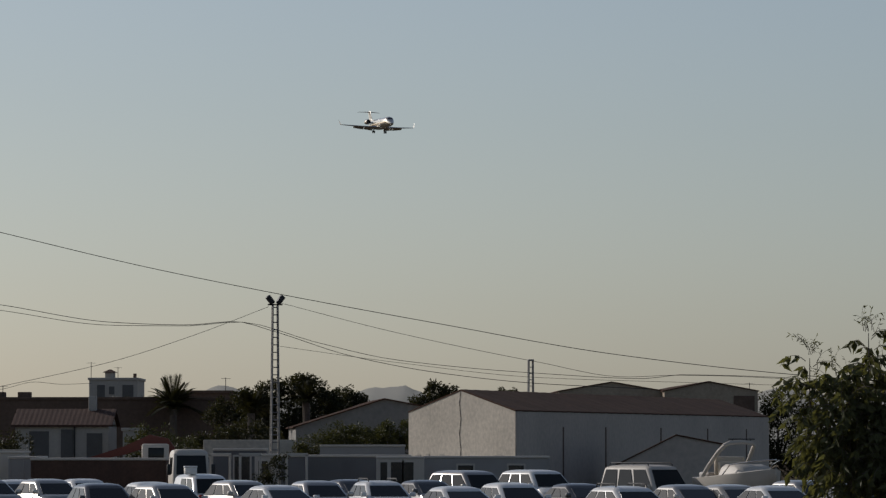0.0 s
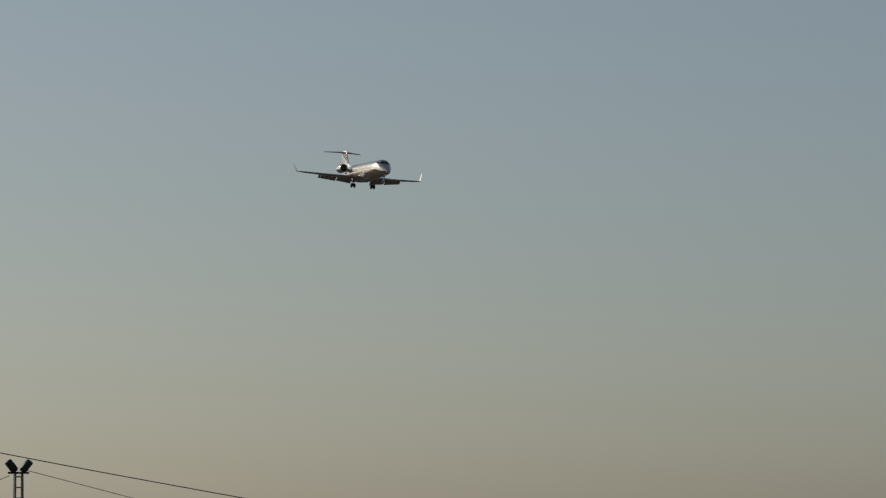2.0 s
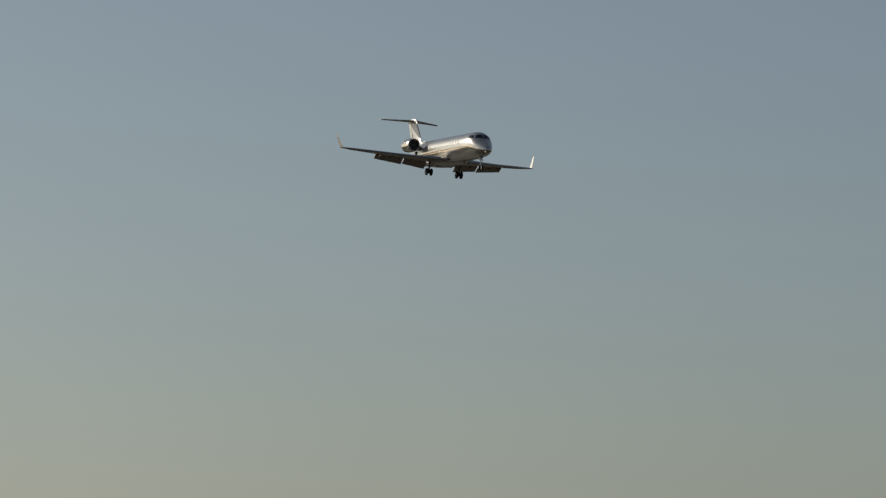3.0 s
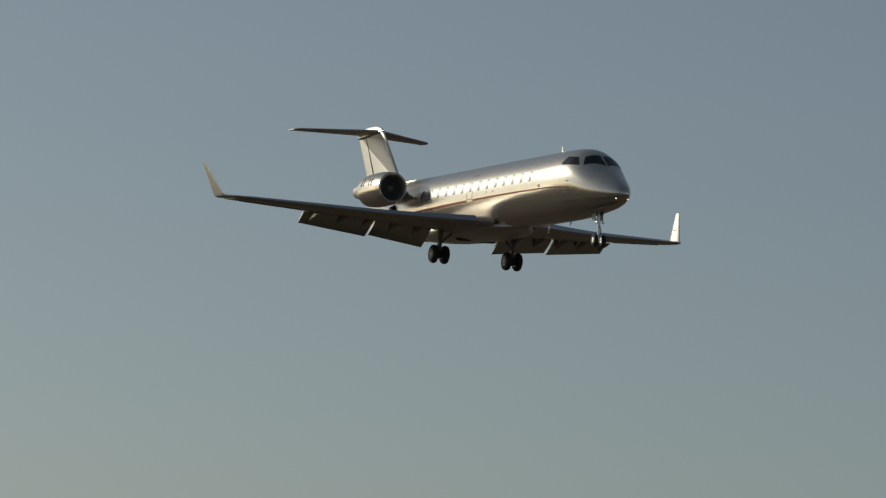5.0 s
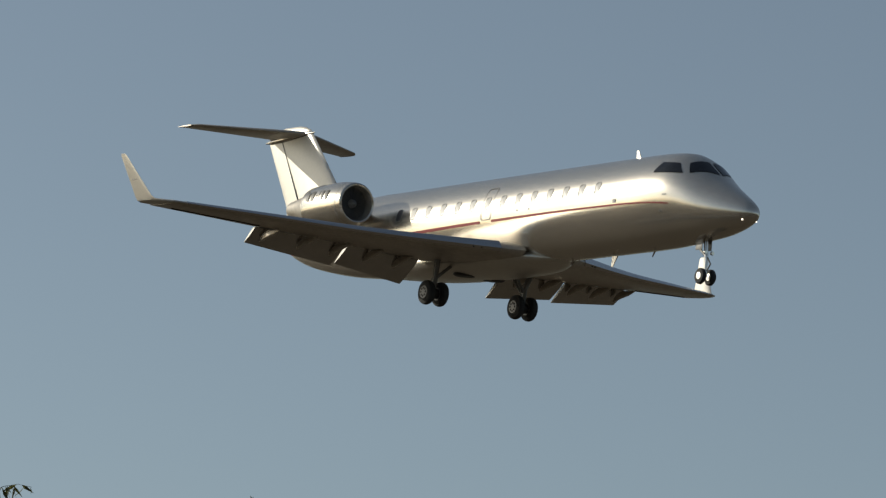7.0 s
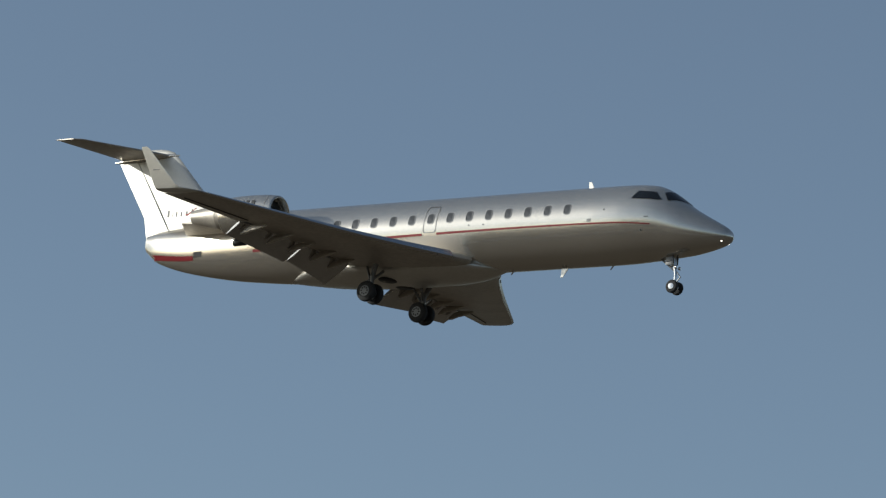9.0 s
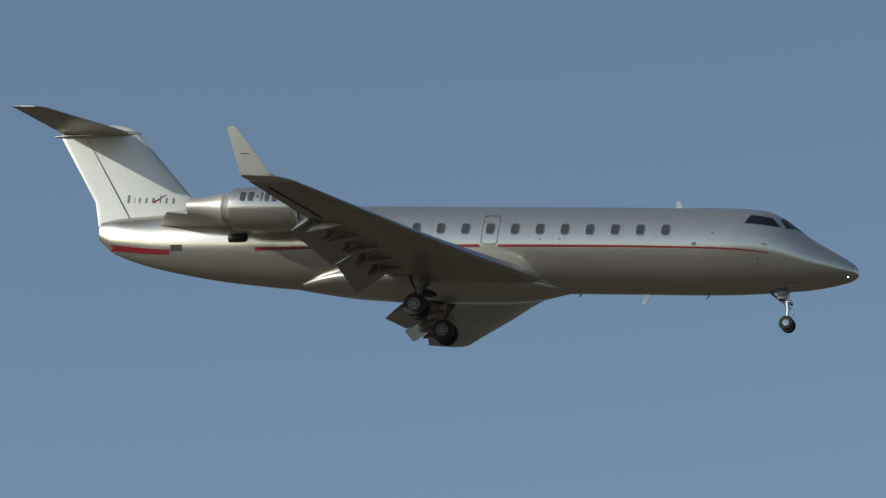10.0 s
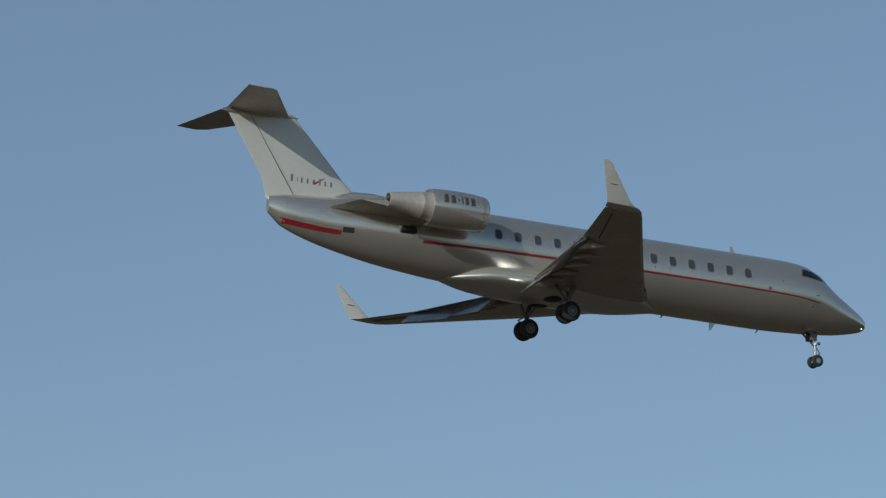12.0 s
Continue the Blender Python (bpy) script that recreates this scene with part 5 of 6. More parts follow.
# ---- foliage ----
def leaf_material(name, color, island=1.0, trans=0.25):
    m = material(name, color, 0.55, 0, 0.45, 0.8, 0, 12.0, island=island)
    b = m.node_tree.nodes["Principled BSDF"]
    b.inputs["Transmission Weight"].default_value = 0.0
    b.inputs["Specular IOR Level"].default_value = 0.15
    nt = m.node_tree
    tr = nt.nodes.new("ShaderNodeBsdfTranslucent")
    mx = nt.nodes.new("ShaderNodeMixShader")
    mx.inputs[0].default_value = trans
    tr.inputs["Color"].default_value = (color[0] * 1.6, color[1] * 1.5, color[2] * 0.8, 1)
    nt.links.new(b.outputs[0], mx.inputs[1])
    nt.links.new(tr.outputs[0], mx.inputs[2])
    nt.links.new(mx.outputs[0], nt.nodes["Material Output"].inputs["Surface"])
    return m


leaf_dark = leaf_material("dark_foliage", (0.04, 0.04, 0.018))
leaf_olive = leaf_material("olive_foliage", (0.06, 0.064, 0.024))
leaf_bush = leaf_material("young_gum_foliage", (0.105, 0.11, 0.05), trans=0.35)
leaf_gum = leaf_material("gum_leaves", (0.085, 0.086, 0.042), trans=0.35)
bark = material("bark", (0.14, 0.11, 0.085), 0.95, 0, 0.3, 2.0, 0.6, 14.0)


def leaf(verts, faces, p, d, n, length, width, bend=0.15):
    """One leaf: a bent blade from p along d, its flat side towards n."""
    s = d.cross(n).normalized() * width / 2
    n = s.cross(d).normalized()
    i = len(verts)
    verts += [p, p + d * length * 0.4 + s, p + d * length * 0.45 - n * length * bend * 0.3, p + d * length * 0.4 - s, p + d * length - n * length * bend]
    faces += [(i, i + 1, i + 2), (i, i + 2, i + 3), (i + 1, i + 4, i + 2), (i + 3, i + 2, i + 4)]


def rand_dir(rng):
    while True:
        v = Vector((rng.uniform(-1, 1), rng.uniform(-1, 1), rng.uniform(-1, 1)))
        if 0.05 < v.length < 1:
            return v.normalized()


def from_lists(name, verts, faces, mat, parent):
    me = bpy.data.meshes.new(name)
    me.from_pydata(verts, [], faces)
    me.materials.append(mat)
    ob = new(name, me)
    ob.parent = parent
    return ob


def tree(name, label, x, y, crowns, leaves, size, mat, seed, trunk=0.16, droop=0.3, category="tree", slim=0.45):
    """A tree: tapered trunk, a limb to every clump of the crown, and small leaves in uneven clumps with gaps between them."""
    rng = random.Random(seed)
    ob = tagged(empty(name, pose(x, y, 0)), label, category, "trees and shrubs")
    low = min(c[2] - c[3] * 0.5 for c in crowns)
    bm = tube(bmesh.new(), [(0, 0, -0.05), (0.05, 0.02, low * 0.5), (0.0, 0.05, max(low, 0.4))], [trunk, trunk * 0.8, trunk * 0.65], 9)
    part("trunk", bm, bark, ob)
    verts, faces = [], []
    total = sum(c[3] ** 2 for c in crowns)
    for cx, cy, cz, r in crowns:
        c = Vector((cx, cy, cz))
        part("limb", tube(bmesh.new(), [(0, 0.05, max(low, 0.4) * 0.9), (cx * 0.5, cy * 0.5, (low + cz) / 2), (cx, cy, cz)], [trunk * 0.5, trunk * 0.3, trunk * 0.12], 6), bark, ob)
        clumps = []
        for k in range(max(8, int(34 * r))):
            v = rand_dir(rng)
            clumps.append((c + Vector((v.x, v.y, v.z * 0.9)) * r * rng.uniform(0.45, 1.0), r * rng.uniform(0.18, 0.38)))
        for k in range(int(leaves * r * r / total)):
            q, qr = rng.choice(clumps)
            v = rand_dir(rng)
            p = q + v * qr * rng.random() ** 0.5
            d = (v + rand_dir(rng) * 0.8 + Vector((0, 0, -droop))).normalized()
            leaf(verts, faces, p, d, rand_dir(rng), size * rng.uniform(0.7, 1.3), size * slim * rng.uniform(0.8, 1.2))
    tagged(from_lists("crown", verts, faces, mat, ob), kind="stuff")
    return ob


# trees behind the yard
tree("garden_tree", "broad dark leafy tree behind the yard", -8.3, 246, [(-0.6, 0, 5.1, 0.9), (0.6, 0.3, 5.5, 1.0), (1.5, 0, 5.3, 0.9), (-1.4, 0, 4.3, 1.1), (2.5, 0.2, 4.7, 1.0), (0.6, -0.5, 3.6, 1.6), (-1.9, 0.2, 4.9, 0.6)], 16000, 0.17, leaf_dark, 3, 0.25)
tree("garden_tree", "dark leafy tree with a low crown", -5.2, 250, [(0, 0, 4.9, 0.8), (0.8, 0, 4.6, 0.7), (-0.9, 0, 4.7, 0.9), (0.1, 0, 3.8, 1.3)], 8000, 0.16, leaf_dark, 5, 0.2)
tree("garden_tree", "dark tree beside the brown house", -10.6, 250, [(0, 0, 4.6, 0.9), (-1.1, 0, 4.2, 0.9), (0.2, 0, 3.3, 1.4), (1.0, 0, 4.3, 0.8)], 8000, 0.16, leaf_dark, 6, 0.2)
tree("shrub", "dense dark shrub beside the yard", -11.0, 236, [(0, 0, 2.4, 1.2), (1.3, 0, 3.0, 1.0), (-1.4, 0.2, 2.2, 1.1), (2.4, 0, 2.4, 1.0)], 6000, 0.16, leaf_dark, 7, 0.12, category="shrub")
tree("shrub", "yellow-green shrub beside the yard", -13.5, 232, [(0, 0, 2.2, 1.1), (1.1, 0, 1.9, 0.9), (-1.1, 0, 2.6, 0.9)], 5000, 0.15, leaf_olive, 8, 0.1, category="shrub")
tree("shrub", "dark shrub in front of the cottage", -20.6, 226, [(0, 0, 2.2, 1.2), (-1.6, 0, 1.9, 1.2)], 4500, 0.15, leaf_dark, 9, 0.1, category="shrub")
tree("hedge_shrub", "rounded green shrub in front of the shed", -4.9, 220, [(0, 0, 2.5, 1.0), (-1.1, 0, 2.2, 0.9), (0.9, 0, 2.7, 0.9), (-1.7, 0, 1.9, 0.7)], 8000, 0.14, leaf_olive, 10, 0.1, category="shrub")
tree("hedge_shrub", "rounded green shrub in front of the shed", -2.6, 221, [(0, 0, 2.8, 0.95), (0.9, 0, 3.0, 0.75), (-0.8, 0, 2.5, 0.8)], 7000, 0.14, leaf_olive, 11, 0.1, category="shrub")
tree("garden_tree", "dark tree behind the warehouse", -0.35, 252, [(0, 0, 5.3, 0.75), (0.8, 0, 5.1, 0.7), (-0.9, 0, 4.75, 0.6), (0.2, 0, 4.3, 0.9)], 4500, 0.17, leaf_dark, 12, 0.2)
tree("garden_tree", "small dark tree behind the warehouse roof", 3.6, 262, [(0, 0, 5.3, 0.55), (-0.5, 0, 5.0, 0.5)], 1500, 0.17, leaf_dark, 13, 0.12)
tree("garden_tree", "dark tree beside the far sheds", 20.6, 292, [(0, 0, 5.0, 1.1), (1.2, 0, 4.6, 1.2), (-0.9, 0.3, 4.2, 0.9), (0.3, 0, 3.2, 1.4), (0.9, -0.4, 1.9, 1.5), (-0.9, -0.2, 2.3, 1.2)], 8000, 0.19, leaf_dark, 14, 0.2)
tree("garden_tree", "dark trees between the roofs", -16.2, 266, [(0, 0, 4.4, 1.0), (-1.8, 0, 4.6, 0.8), (1.8, 0, 4.3, 1.0), (3.4, 0, 4.0, 1.0)], 6000, 0.18, leaf_dark, 15, 0.2)

tree("shrub", "low dark scrub behind the excavator", -13.6, 225, [(0, 0, 1.7, 0.9), (1.2, 0, 1.9, 0.9), (-1.1, 0, 1.5, 0.8), (2.2, 0, 1.6, 0.8)], 4500, 0.14, leaf_dark, 18, 0.08, category="shrub")
tree("dry_shrub", "thin brown shrub at the foot of the mast", -6.3, 176, [(0, 0, 1.5, 0.5), (0.3, 0, 1.9, 0.35), (-0.35, 0, 1.1, 0.45)], 1500, 0.1, leaf_dark, 17, 0.05, category="shrub")


def palm(x, y, h, spread, fronds, seed):
    rng = random.Random(seed)
    ob = tagged(empty("palm_tree", pose(x, y, 0)), "date palm with arching fronds above the roofs", "palm", "palms")
    part("trunk", tube(bmesh.new(), [(0, 0, -0.05), (0.05, 0, h * 0.5), (0, 0, h)], [0.22, 0.18, 0.2], 9), bark, ob)
    for k in range(fronds):
        a = k * 2.4
        lift = rng.uniform(0.3, 1.45)
        d = Vector((math.cos(a), math.sin(a), 0))
        verts, faces = [], []
        spine = []
        for j in range(13):
            s = j / 12
            spine.append(Vector((0, 0, h)) + d * spread * s * math.cos(lift) + Vector((0, 0, spread * (math.sin(lift) * s - 0.55 * s * s * math.cos(lift)))))
        side = d.cross(Vector((0, 0, 1)))
        for j in range(1, 13):
            for e in (0, 0.5):
                p = spine[j - 1].lerp(spine[j], e)
                t = (spine[j] - spine[j - 1]).normalized()
                for s in (-1, 1):
                    leaf(verts, faces, p, (t * 0.7 + side * s * 0.8 + Vector((0, 0, 0.15))).normalized(), Vector((0, 0, 1)), spread * 0.3 * (1.1 - 0.6 * abs(j / 12 - 0.4)), 0.075)
        from_lists("frond", verts, faces, leaf_dark, ob)


palm(-14.6, 257, 4.45, 1.95, 30, 2)
palm(-9.7, 240, 4.1, 1.4, 26, 6)
palm(-7.0, 243, 4.7, 1.2, 24, 9)


def gum_tree(name, label, x, y, tips, seed, size, leaves, strands, slim=0.14, mat=None, trunk=0.12, wisp=1.0, category="tree", lean=(0, 0, 0), stretch=0.5):
    """A gum tree: limbs up into rounded tops, set with hanging twigs that carry long narrow leaves, and a few bare wisps above."""
    rng = random.Random(seed)
    ob = tagged(empty(name, pose(x, y, 0)), label, category, "gum trees")
    base = min(t[2] - t[4] * 1.5 for t in tips)
    part("trunk", tube(bmesh.new(), [(0, 0, -0.05), (0.08, 0.03, base * 0.5), (0.02, 0.0, base)], [trunk, trunk * 0.8, trunk * 0.6], 10), bark, ob)
    verts, faces = [], []
    twig = bmesh.new()
    for tx, ty, tz, r, rz in tips:
        c = Vector((tx, ty, tz - rz))
        part("limb", tube(bmesh.new(), [(0.02, 0, base * 0.96), (tx * 0.6, ty * 0.6, (base + c.z) / 2), (tx, ty, c.z), (tx, ty, tz - 0.25 * rz)], [trunk * 0.5, trunk * 0.35, trunk * 0.2, 0.008], 7), bark, ob)
        for k in range(strands if r > 0.38 else strands // 6):
            v = rand_dir(rng)
            if v.z < -0.55:
                v.z = -v.z
            reach = rng.uniform(0.55, 1.0) if rng.random() < 0.75 else rng.uniform(0.2, 0.6)
            lump = 0.8 + 0.35 * noise.noise(v * 2.2 + Vector((seed, 0, 0)))
            p = c + Vector((v.x * r, v.y * r, v.z * rz)) * reach * lump
            out = Vector((v.x, v.y, max(v.z, 0) * 0.5)).normalized()
            pts = [p]
            d = (out + Vector((0, 0, 0.5)) + Vector(lean)).normalized()
            for j in range(6):
                d = (d + Vector((rng.uniform(-0.25, 0.25), rng.uniform(-0.25, 0.25), -0.33))).normalized()
                pts.append(pts[-1] + d * size * stretch)
            tube(twig, pts, [0.006 * size / 0.15, 0.005 * size / 0.15, 0.004 * size / 0.15, 0.0035 * size / 0.15, 0.003 * size / 0.15, 0.002 * size / 0.15, 0.002 * size / 0.15], 3, False)
            for j in range(leaves):
                e = rng.uniform(0.5, 6)
                q = pts[int(e)].lerp(pts[min(int(e) + 1, 6)], e % 1)
                dd = (Vector((rng.uniform(-0.7, 0.7), rng.uniform(-0.7, 0.7), -rng.uniform(0.3, 1.1))) + out * 0.35).normalized()
                leaf(verts, faces, q, dd, rand_dir(rng), size * rng.uniform(0.6, 1.25), size * slim * rng.uniform(0.7, 1.2), rng.uniform(0.05, 0.35))
        for k in range(int(26 * wisp)):
            a = rng.uniform(-0.9, 0.9)
            v = Vector((math.sin(a) * rng.uniform(0.3, 1), rng.uniform(-0.4, 0.4), math.cos(a))).normalized()
            p = c + Vector((v.x * r, v.y * r, v.z * rz)) * rng.uniform(0.8, 0.97)
            pts = [p]
            d = (v + Vector((rng.uniform(-0.5, 0.3), 0, 0.4))).normalized()
            for j in range(6):
                d = (d + Vector((rng.uniform(-0.3, 0.25), rng.uniform(-0.2, 0.2), -0.16))).normalized()
                pts.append(pts[-1] + d * size * rng.uniform(0.22, 0.4))
            tube(twig, pts, [0.005 * size / 0.15, 0.004 * size / 0.15, 0.003 * size / 0.15, 0.0025 * size / 0.15, 0.002 * size / 0.15, 0.002 * size / 0.15, 0.0015 * size / 0.15], 3, False)
            for j in range(7):
                e = rng.uniform(1, 6)
                q = pts[int(e)].lerp(pts[min(int(e) + 1, 6)], e % 1)
                leaf(verts, faces, q, (d + rand_dir(rng) * 1.1 + Vector((0, 0, -0.3))).normalized(), rand_dir(rng), size * rng.uniform(0.25, 0.5), size * 0.1)
    tagged(part("twig", twig, bark, ob), kind="stuff")
    tagged(from_lists("foliage", verts, faces, mat or leaf_gum, ob), kind="stuff")
    return ob


gum_tree("gum_tree", "gum tree with long narrow hanging leaves", 14.58, 106.4, [(-0.42, 0, 12.5, 0.3, 1.0), (-0.1, 0.3, 12.25, 0.4, 1.2), (0.2, -0.2, 12.05, 0.42, 1.3), (0.5, 0, 11.85, 0.32, 1.3), (-0.2, -0.2, 11.6, 0.65, 1.2)], 21, 0.105, 30, 850, 0.21, trunk=0.2, wisp=0.5, lean=(-0.9, 0, 0.4), stretch=0.95)
gum_tree("gum_tree", "gum tree with thin wispy top", 16.0, 105.6, [(-0.5, 0, 11.95, 0.32, 0.9), (-0.1, 0, 12.2, 0.3, 0.9), (0.2, 0.2, 12.0, 0.38, 1.1), (0.5, 0, 11.85, 0.36, 1.1), (-0.1, -0.3, 11.5, 0.55, 1.0)], 22, 0.105, 24, 560, 0.21, trunk=0.18, wisp=0.6, lean=(-0.9, 0, 0.4), stretch=0.95)
gum_tree("broadleaf_gum", "leafy young gum tree with broad drooping leaves", 10.12, 116, [(-0.35, 0, 4.6, 0.9, 2.0), (0.7, 0.3, 4.85, 1.0, 2.2), (1.7, 0, 4.9, 1.1, 2.4), (-0.2, -0.3, 3.4, 1.1, 1.6), (0.9, -0.6, 3.0, 1.5, 1.7), (2.2, 0.2, 5.9, 0.8, 1.3), (-1.15, 0.1, 5.0, 0.3, 1.5), (0.3, 0.2, 5.6, 0.3, 1.4)], 23, 0.3, 11, 135, 0.44, leaf_bush, 0.12, 0.4)


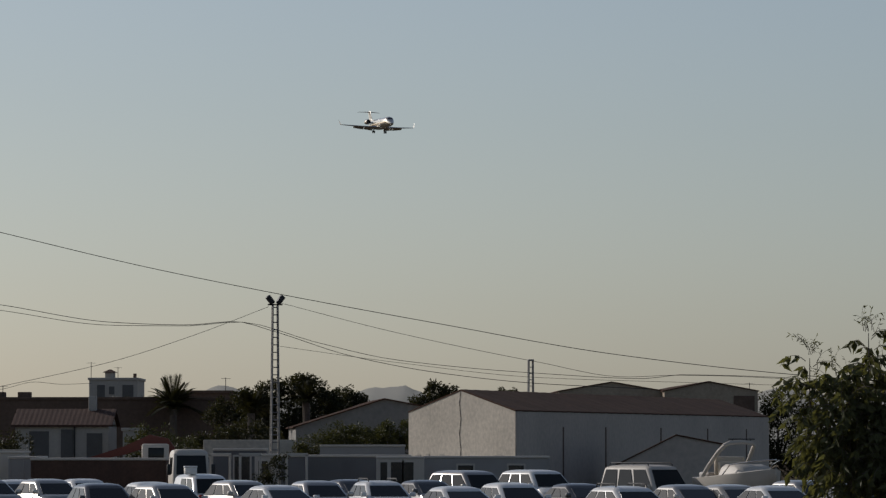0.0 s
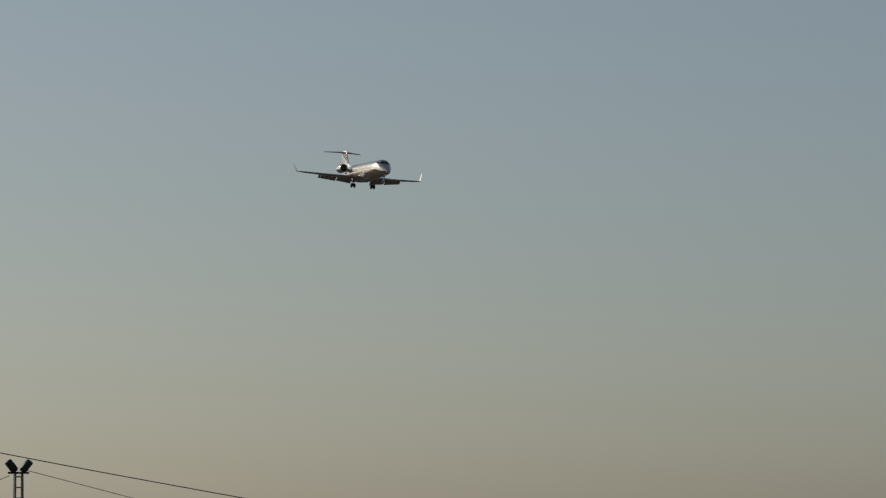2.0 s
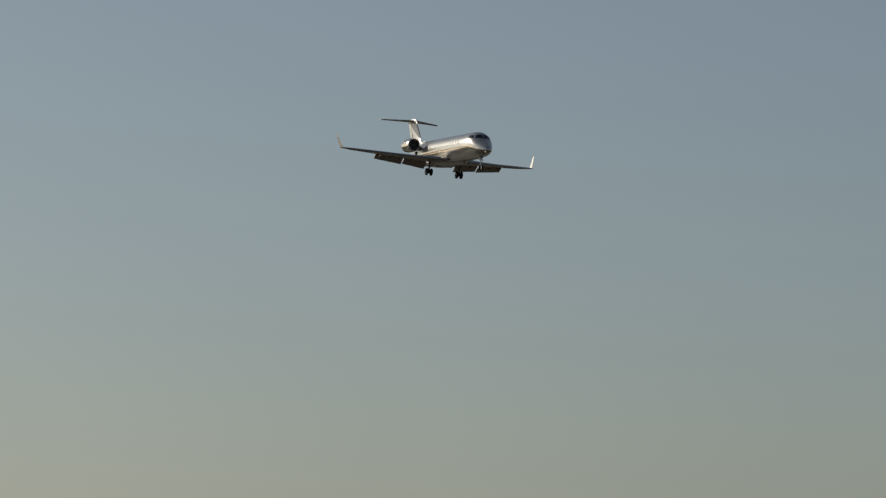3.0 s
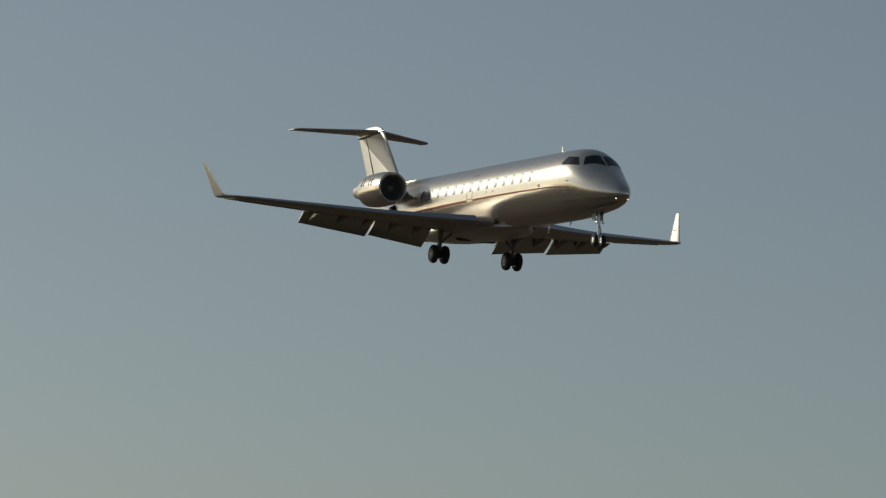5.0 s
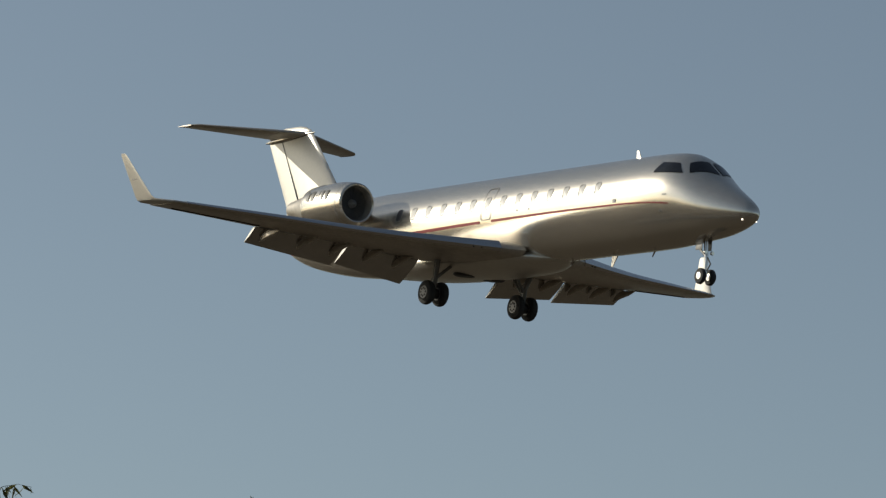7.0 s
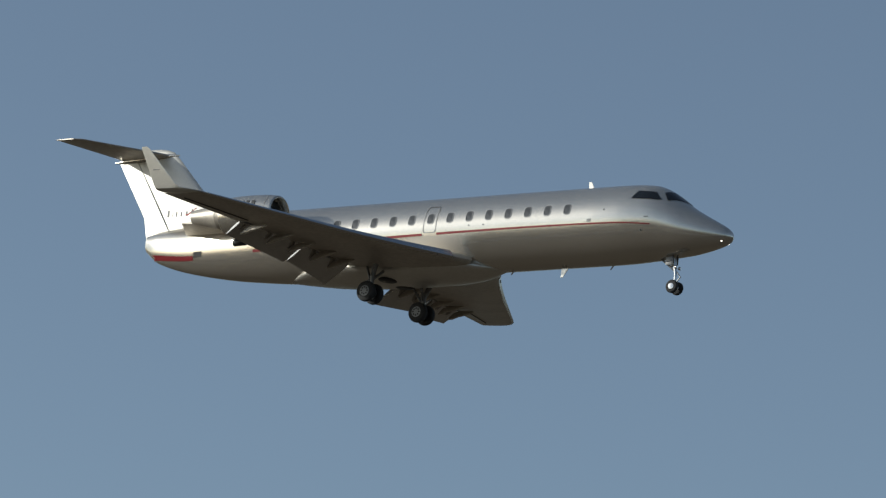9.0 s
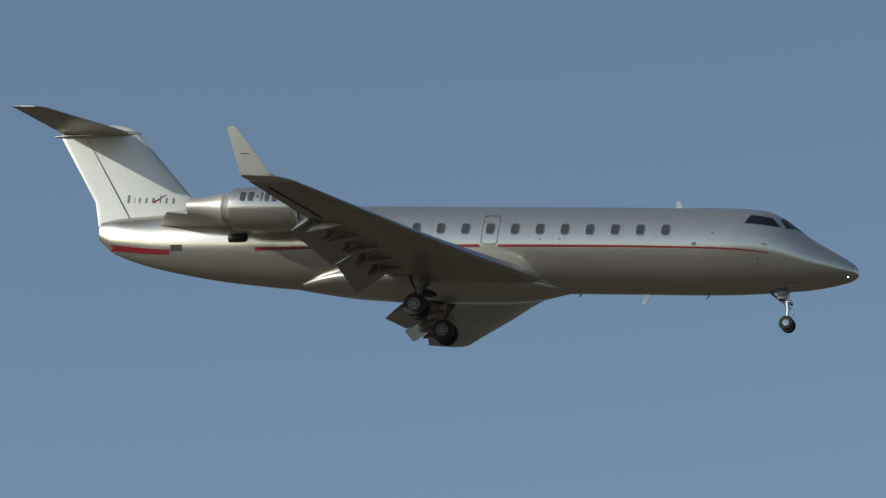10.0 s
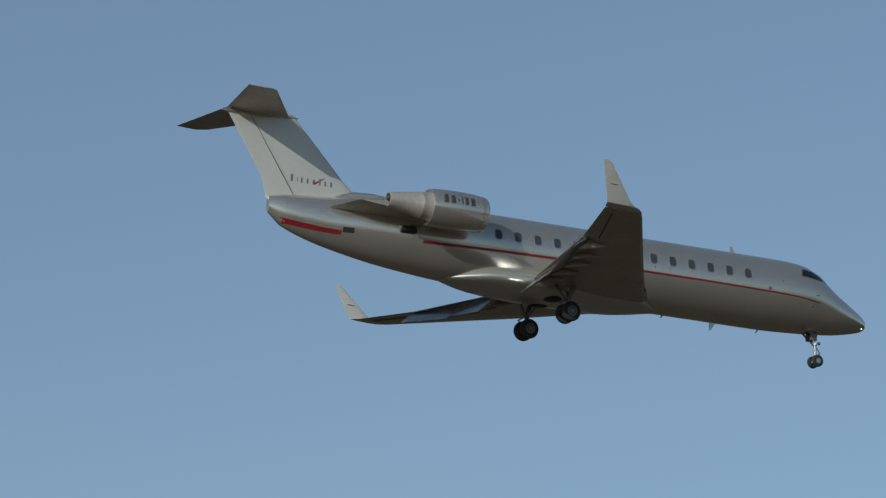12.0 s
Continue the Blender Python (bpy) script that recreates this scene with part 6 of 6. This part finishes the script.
def motions():
    walk(jet, [
    (0.0, pose(-13.51, 1259.48, 88.52, -1.601, 1.169, -74.883)),
    (0.1, pose(-13.41, 1231.26, 88.12, -1.632, 1.252, -74.775)),
    (0.2, pose(-13.14, 1203.75, 87.68, -1.699, 1.319, -74.676)),
    (0.3, pose(-12.71, 1176.94, 87.21, -1.800, 1.381, -74.588)),
    (0.4, pose(-12.15, 1150.81, 86.69, -1.934, 1.453, -74.513)),
    (0.5, pose(-11.45, 1125.39, 86.13, -2.099, 1.546, -74.454)),
    (0.6, pose(-10.56, 1101.07, 85.56, -2.290, 1.657, -74.429)),
    (0.7, pose(-9.48, 1077.76, 84.98, -2.488, 1.765, -74.437)),
    (0.8, pose(-8.33, 1054.80, 84.30, -2.671, 1.864, -74.452)),
    (0.9, pose(-7.27, 1031.59, 83.46, -2.817, 1.941, -74.446)),
    (1.0, pose(-6.40, 1007.64, 82.39, -2.909, 1.988, -74.390)),
    (1.1, pose(-5.89, 983.56, 81.16, -2.884, 2.012, -74.293)),
    (1.2, pose(-5.65, 960.17, 79.82, -2.744, 2.031, -74.183)),
    (1.3, pose(-5.51, 937.30, 78.37, -2.560, 2.038, -74.058)),
    (1.4, pose(-5.28, 914.66, 76.75, -2.404, 2.028, -73.919)),
    (1.5, pose(-4.80, 891.85, 74.92, -2.346, 1.998, -73.767)),
    (1.6, pose(-4.10, 869.72, 72.79, -2.425, 1.925, -73.583)),
    (1.7, pose(-3.31, 848.77, 70.40, -2.603, 1.814, -73.362)),
    (1.8, pose(-2.37, 828.10, 67.95, -2.840, 1.692, -73.132)),
    (1.9, pose(-1.30, 806.86, 65.62, -3.098, 1.588, -72.919)),
    (2.0, pose(-0.04, 784.34, 63.58, -3.333, 1.533, -72.750)),
    (2.1, pose(2.55, 759.82, 64.84, -3.479, 1.782, -72.721)),
    (2.2, pose(5.02, 734.12, 65.63, -3.648, 2.044, -72.704)),
    (2.3, pose(7.37, 708.10, 66.02, -3.809, 2.300, -72.694)),
    (2.4, pose(9.58, 682.57, 66.09, -3.933, 2.531, -72.687)),
    (2.5, pose(11.64, 658.25, 65.92, -3.993, 2.720, -72.677)),
    (2.6, pose(13.52, 634.37, 65.40, -3.980, 2.859, -72.665)),
    (2.7, pose(15.26, 609.95, 64.42, -3.906, 2.958, -72.652)),
    (2.8, pose(16.83, 585.29, 63.07, -3.782, 3.019, -72.642)),
    (2.9, pose(18.26, 560.72, 61.45, -3.614, 3.046, -72.632)),
    (3.0, pose(19.54, 536.50, 59.64, -3.413, 3.047, -72.623)),
    (3.1, pose(20.68, 512.76, 57.71, -3.188, 3.026, -72.612)),
    (3.2, pose(21.69, 489.65, 55.68, -2.946, 2.987, -72.604)),
    (3.3, pose(22.58, 467.35, 53.62, -2.694, 2.934, -72.593)),
    (3.4, pose(23.37, 446.02, 51.59, -2.441, 2.873, -72.582)),
    (3.5, pose(24.08, 425.79, 49.59, -2.191, 2.808, -72.571)),
    (3.6, pose(24.71, 406.73, 47.69, -1.949, 2.742, -72.559)),
    (3.7, pose(25.27, 388.79, 45.89, -1.721, 2.681, -72.545)),
    (3.8, pose(25.77, 372.00, 44.20, -1.509, 2.625, -72.530)),
    (3.9, pose(26.24, 356.36, 42.64, -1.315, 2.581, -72.513)),
    (4.0, pose(26.67, 341.84, 41.23, -1.140, 2.550, -72.494)),
    (4.1, pose(27.09, 328.57, 39.97, -0.983, 2.535, -72.474)),
    (4.2, pose(27.49, 316.43, 38.87, -0.845, 2.537, -72.452)),
    (4.3, pose(27.91, 305.43, 37.94, -0.723, 2.560, -72.429)),
    (4.4, pose(28.32, 295.51, 37.11, -0.620, 2.594, -72.397)),
    (4.5, pose(28.72, 286.67, 36.38, -0.537, 2.631, -72.353)),
    (4.6, pose(29.11, 278.42, 35.70, -0.483, 2.681, -72.299)),
    (4.7, pose(29.46, 270.55, 35.04, -0.455, 2.748, -72.238)),
    (4.8, pose(29.86, 263.32, 34.44, -0.433, 2.821, -72.182)),
    (4.9, pose(30.31, 256.96, 33.96, -0.403, 2.890, -72.137)),
    (5.0, pose(30.88, 251.69, 33.66, -0.346, 2.947, -72.115)),
    (5.1, pose(31.64, 247.71, 33.55, -0.270, 2.986, -72.118)),
    (5.2, pose(32.55, 244.70, 33.62, -0.193, 3.023, -72.146)),
    (5.3, pose(33.61, 242.23, 33.81, -0.118, 3.068, -72.200)),
    (5.4, pose(34.62, 239.87, 34.05, -0.048, 3.135, -72.232)),
    (5.5, pose(35.48, 237.25, 34.27, 0.013, 3.232, -72.220)),
    (5.6, pose(36.31, 234.34, 34.46, 0.068, 3.356, -72.196)),
    (5.7, pose(37.23, 231.37, 34.65, 0.122, 3.493, -72.199)),
    (5.8, pose(38.37, 228.35, 34.84, 0.177, 3.634, -72.284)),
    (5.9, pose(39.80, 225.29, 35.02, 0.233, 3.776, -72.503)),
    (6.0, pose(41.61, 222.14, 35.19, 0.294, 3.907, -72.906)),
    (6.1, pose(43.80, 218.84, 35.34, 0.363, 4.029, -73.519)),
    (6.2, pose(46.04, 215.40, 35.48, 0.437, 4.149, -74.218)),
    (6.3, pose(48.23, 211.98, 35.65, 0.523, 4.278, -74.928)),
    (6.4, pose(50.32, 208.73, 35.81, 0.603, 4.391, -75.601)),
    (6.5, pose(52.26, 205.77, 35.91, 0.659, 4.467, -76.169)),
    (6.6, pose(54.57, 202.82, 36.06, 0.714, 4.549, -76.879)),
    (6.7, pose(56.78, 199.88, 36.17, 0.761, 4.620, -77.557)),
    (6.8, pose(58.38, 197.23, 36.21, 0.787, 4.661, -77.949)),
    (6.9, pose(59.51, 194.86, 36.18, 0.791, 4.671, -78.094)),
    (7.0, pose(60.30, 192.76, 36.11, 0.775, 4.658, -78.044)),
    (7.1, pose(60.90, 190.90, 36.03, 0.745, 4.628, -77.854)),
    (7.2, pose(61.41, 189.22, 35.96, 0.704, 4.588, -77.574)),
    (7.3, pose(61.98, 187.71, 35.91, 0.656, 4.544, -77.260)),
    (7.4, pose(62.70, 186.32, 35.94, 0.605, 4.503, -76.963)),
    (7.5, pose(63.71, 185.00, 36.03, 0.558, 4.470, -76.737)),
    (7.6, pose(64.91, 183.80, 36.18, 0.509, 4.440, -76.542)),
    (7.7, pose(66.21, 182.81, 36.39, 0.453, 4.404, -76.311)),
    (7.8, pose(67.65, 182.03, 36.66, 0.390, 4.363, -76.051)),
    (7.9, pose(69.26, 181.46, 37.00, 0.320, 4.317, -75.777)),
    (8.0, pose(71.10, 181.11, 37.43, 0.245, 4.268, -75.496)),
    (8.1, pose(73.20, 180.98, 37.95, 0.166, 4.216, -75.219)),
    (8.2, pose(75.62, 181.06, 38.58, 0.082, 4.164, -74.957)),
    (8.3, pose(78.41, 181.35, 39.33, -0.004, 4.111, -74.719)),
    (8.4, pose(81.63, 181.86, 40.22, -0.092, 4.058, -74.518)),
    (8.5, pose(85.33, 182.58, 41.27, -0.182, 4.007, -74.351)),
    (8.6, pose(89.82, 183.94, 42.61, -0.277, 3.938, -74.227)),
    (8.7, pose(95.16, 185.88, 44.25, -0.368, 3.854, -74.150)),
    (8.8, pose(100.91, 187.73, 45.99, -0.441, 3.782, -74.108)),
    (8.9, pose(106.55, 188.74, 47.58, -0.476, 3.743, -74.082)),
    (9.0, pose(111.37, 188.18, 48.77, -0.452, 3.752, -74.061)),
    (9.1, pose(114.99, 185.80, 49.41, -0.372, 3.810, -74.050)),
    (9.2, pose(117.68, 182.15, 49.64, -0.263, 3.889, -74.050)),
    (9.3, pose(119.74, 177.67, 49.61, -0.134, 3.965, -74.050)),
    (9.4, pose(121.48, 172.79, 49.44, 0.001, 4.022, -74.038)),
    (9.5, pose(123.24, 167.88, 49.27, 0.129, 4.048, -73.998)),
    (9.6, pose(124.81, 162.72, 49.03, 0.219, 4.053, -73.929)),
    (9.7, pose(125.90, 157.16, 48.59, 0.268, 4.045, -73.850)),
    (9.8, pose(126.87, 151.49, 48.12, 0.297, 4.037, -73.774)),
    (9.9, pose(128.09, 146.02, 47.73, 0.324, 4.033, -73.718)),
    (10.0, pose(129.90, 140.95, 47.54, 0.372, 4.036, -73.695)),
    (10.1, pose(132.61, 136.34, 47.65, 0.446, 4.050, -73.727)),
    (10.2, pose(136.04, 131.94, 47.96, 0.538, 4.072, -73.800)),
    (10.3, pose(139.83, 127.50, 48.36, 0.642, 4.096, -73.887)),
    (10.4, pose(143.58, 122.82, 48.72, 0.753, 4.114, -73.956)),
    (10.5, pose(146.90, 117.73, 48.93, 0.861, 4.115, -73.979)),
    (10.6, pose(149.69, 112.29, 48.95, 0.994, 4.101, -73.910)),
    (10.7, pose(152.24, 106.64, 48.89, 1.154, 4.078, -73.769)),
    (10.8, pose(154.54, 100.86, 48.75, 1.303, 4.049, -73.615)),
    (10.9, pose(156.63, 94.98, 48.55, 1.404, 4.019, -73.511)),
    (11.0, pose(158.53, 89.03, 48.29, 1.425, 4.005, -73.516)),
    (11.1, pose(160.16, 82.99, 47.92, 1.349, 4.042, -73.683)),
    (11.2, pose(161.47, 76.88, 47.46, 1.206, 4.136, -73.969)),
    (11.3, pose(162.64, 70.75, 46.96, 1.028, 4.254, -74.289)),
    (11.4, pose(163.80, 64.63, 46.47, 0.845, 4.362, -74.564)),
    (11.5, pose(165.14, 58.54, 46.03, 0.682, 4.420, -74.712)),
    (11.6, pose(166.66, 52.46, 45.66, 0.532, 4.414, -74.745)),
    (11.7, pose(168.22, 46.37, 45.30, 0.371, 4.365, -74.721)),
    (11.8, pose(169.83, 40.27, 44.97, 0.201, 4.282, -74.632)),
    (11.9, pose(171.49, 34.14, 44.65, 0.024, 4.176, -74.468)),
    (12.0, pose(173.20, 27.99, 44.34, -0.162, 4.055, -74.224))])


motions()
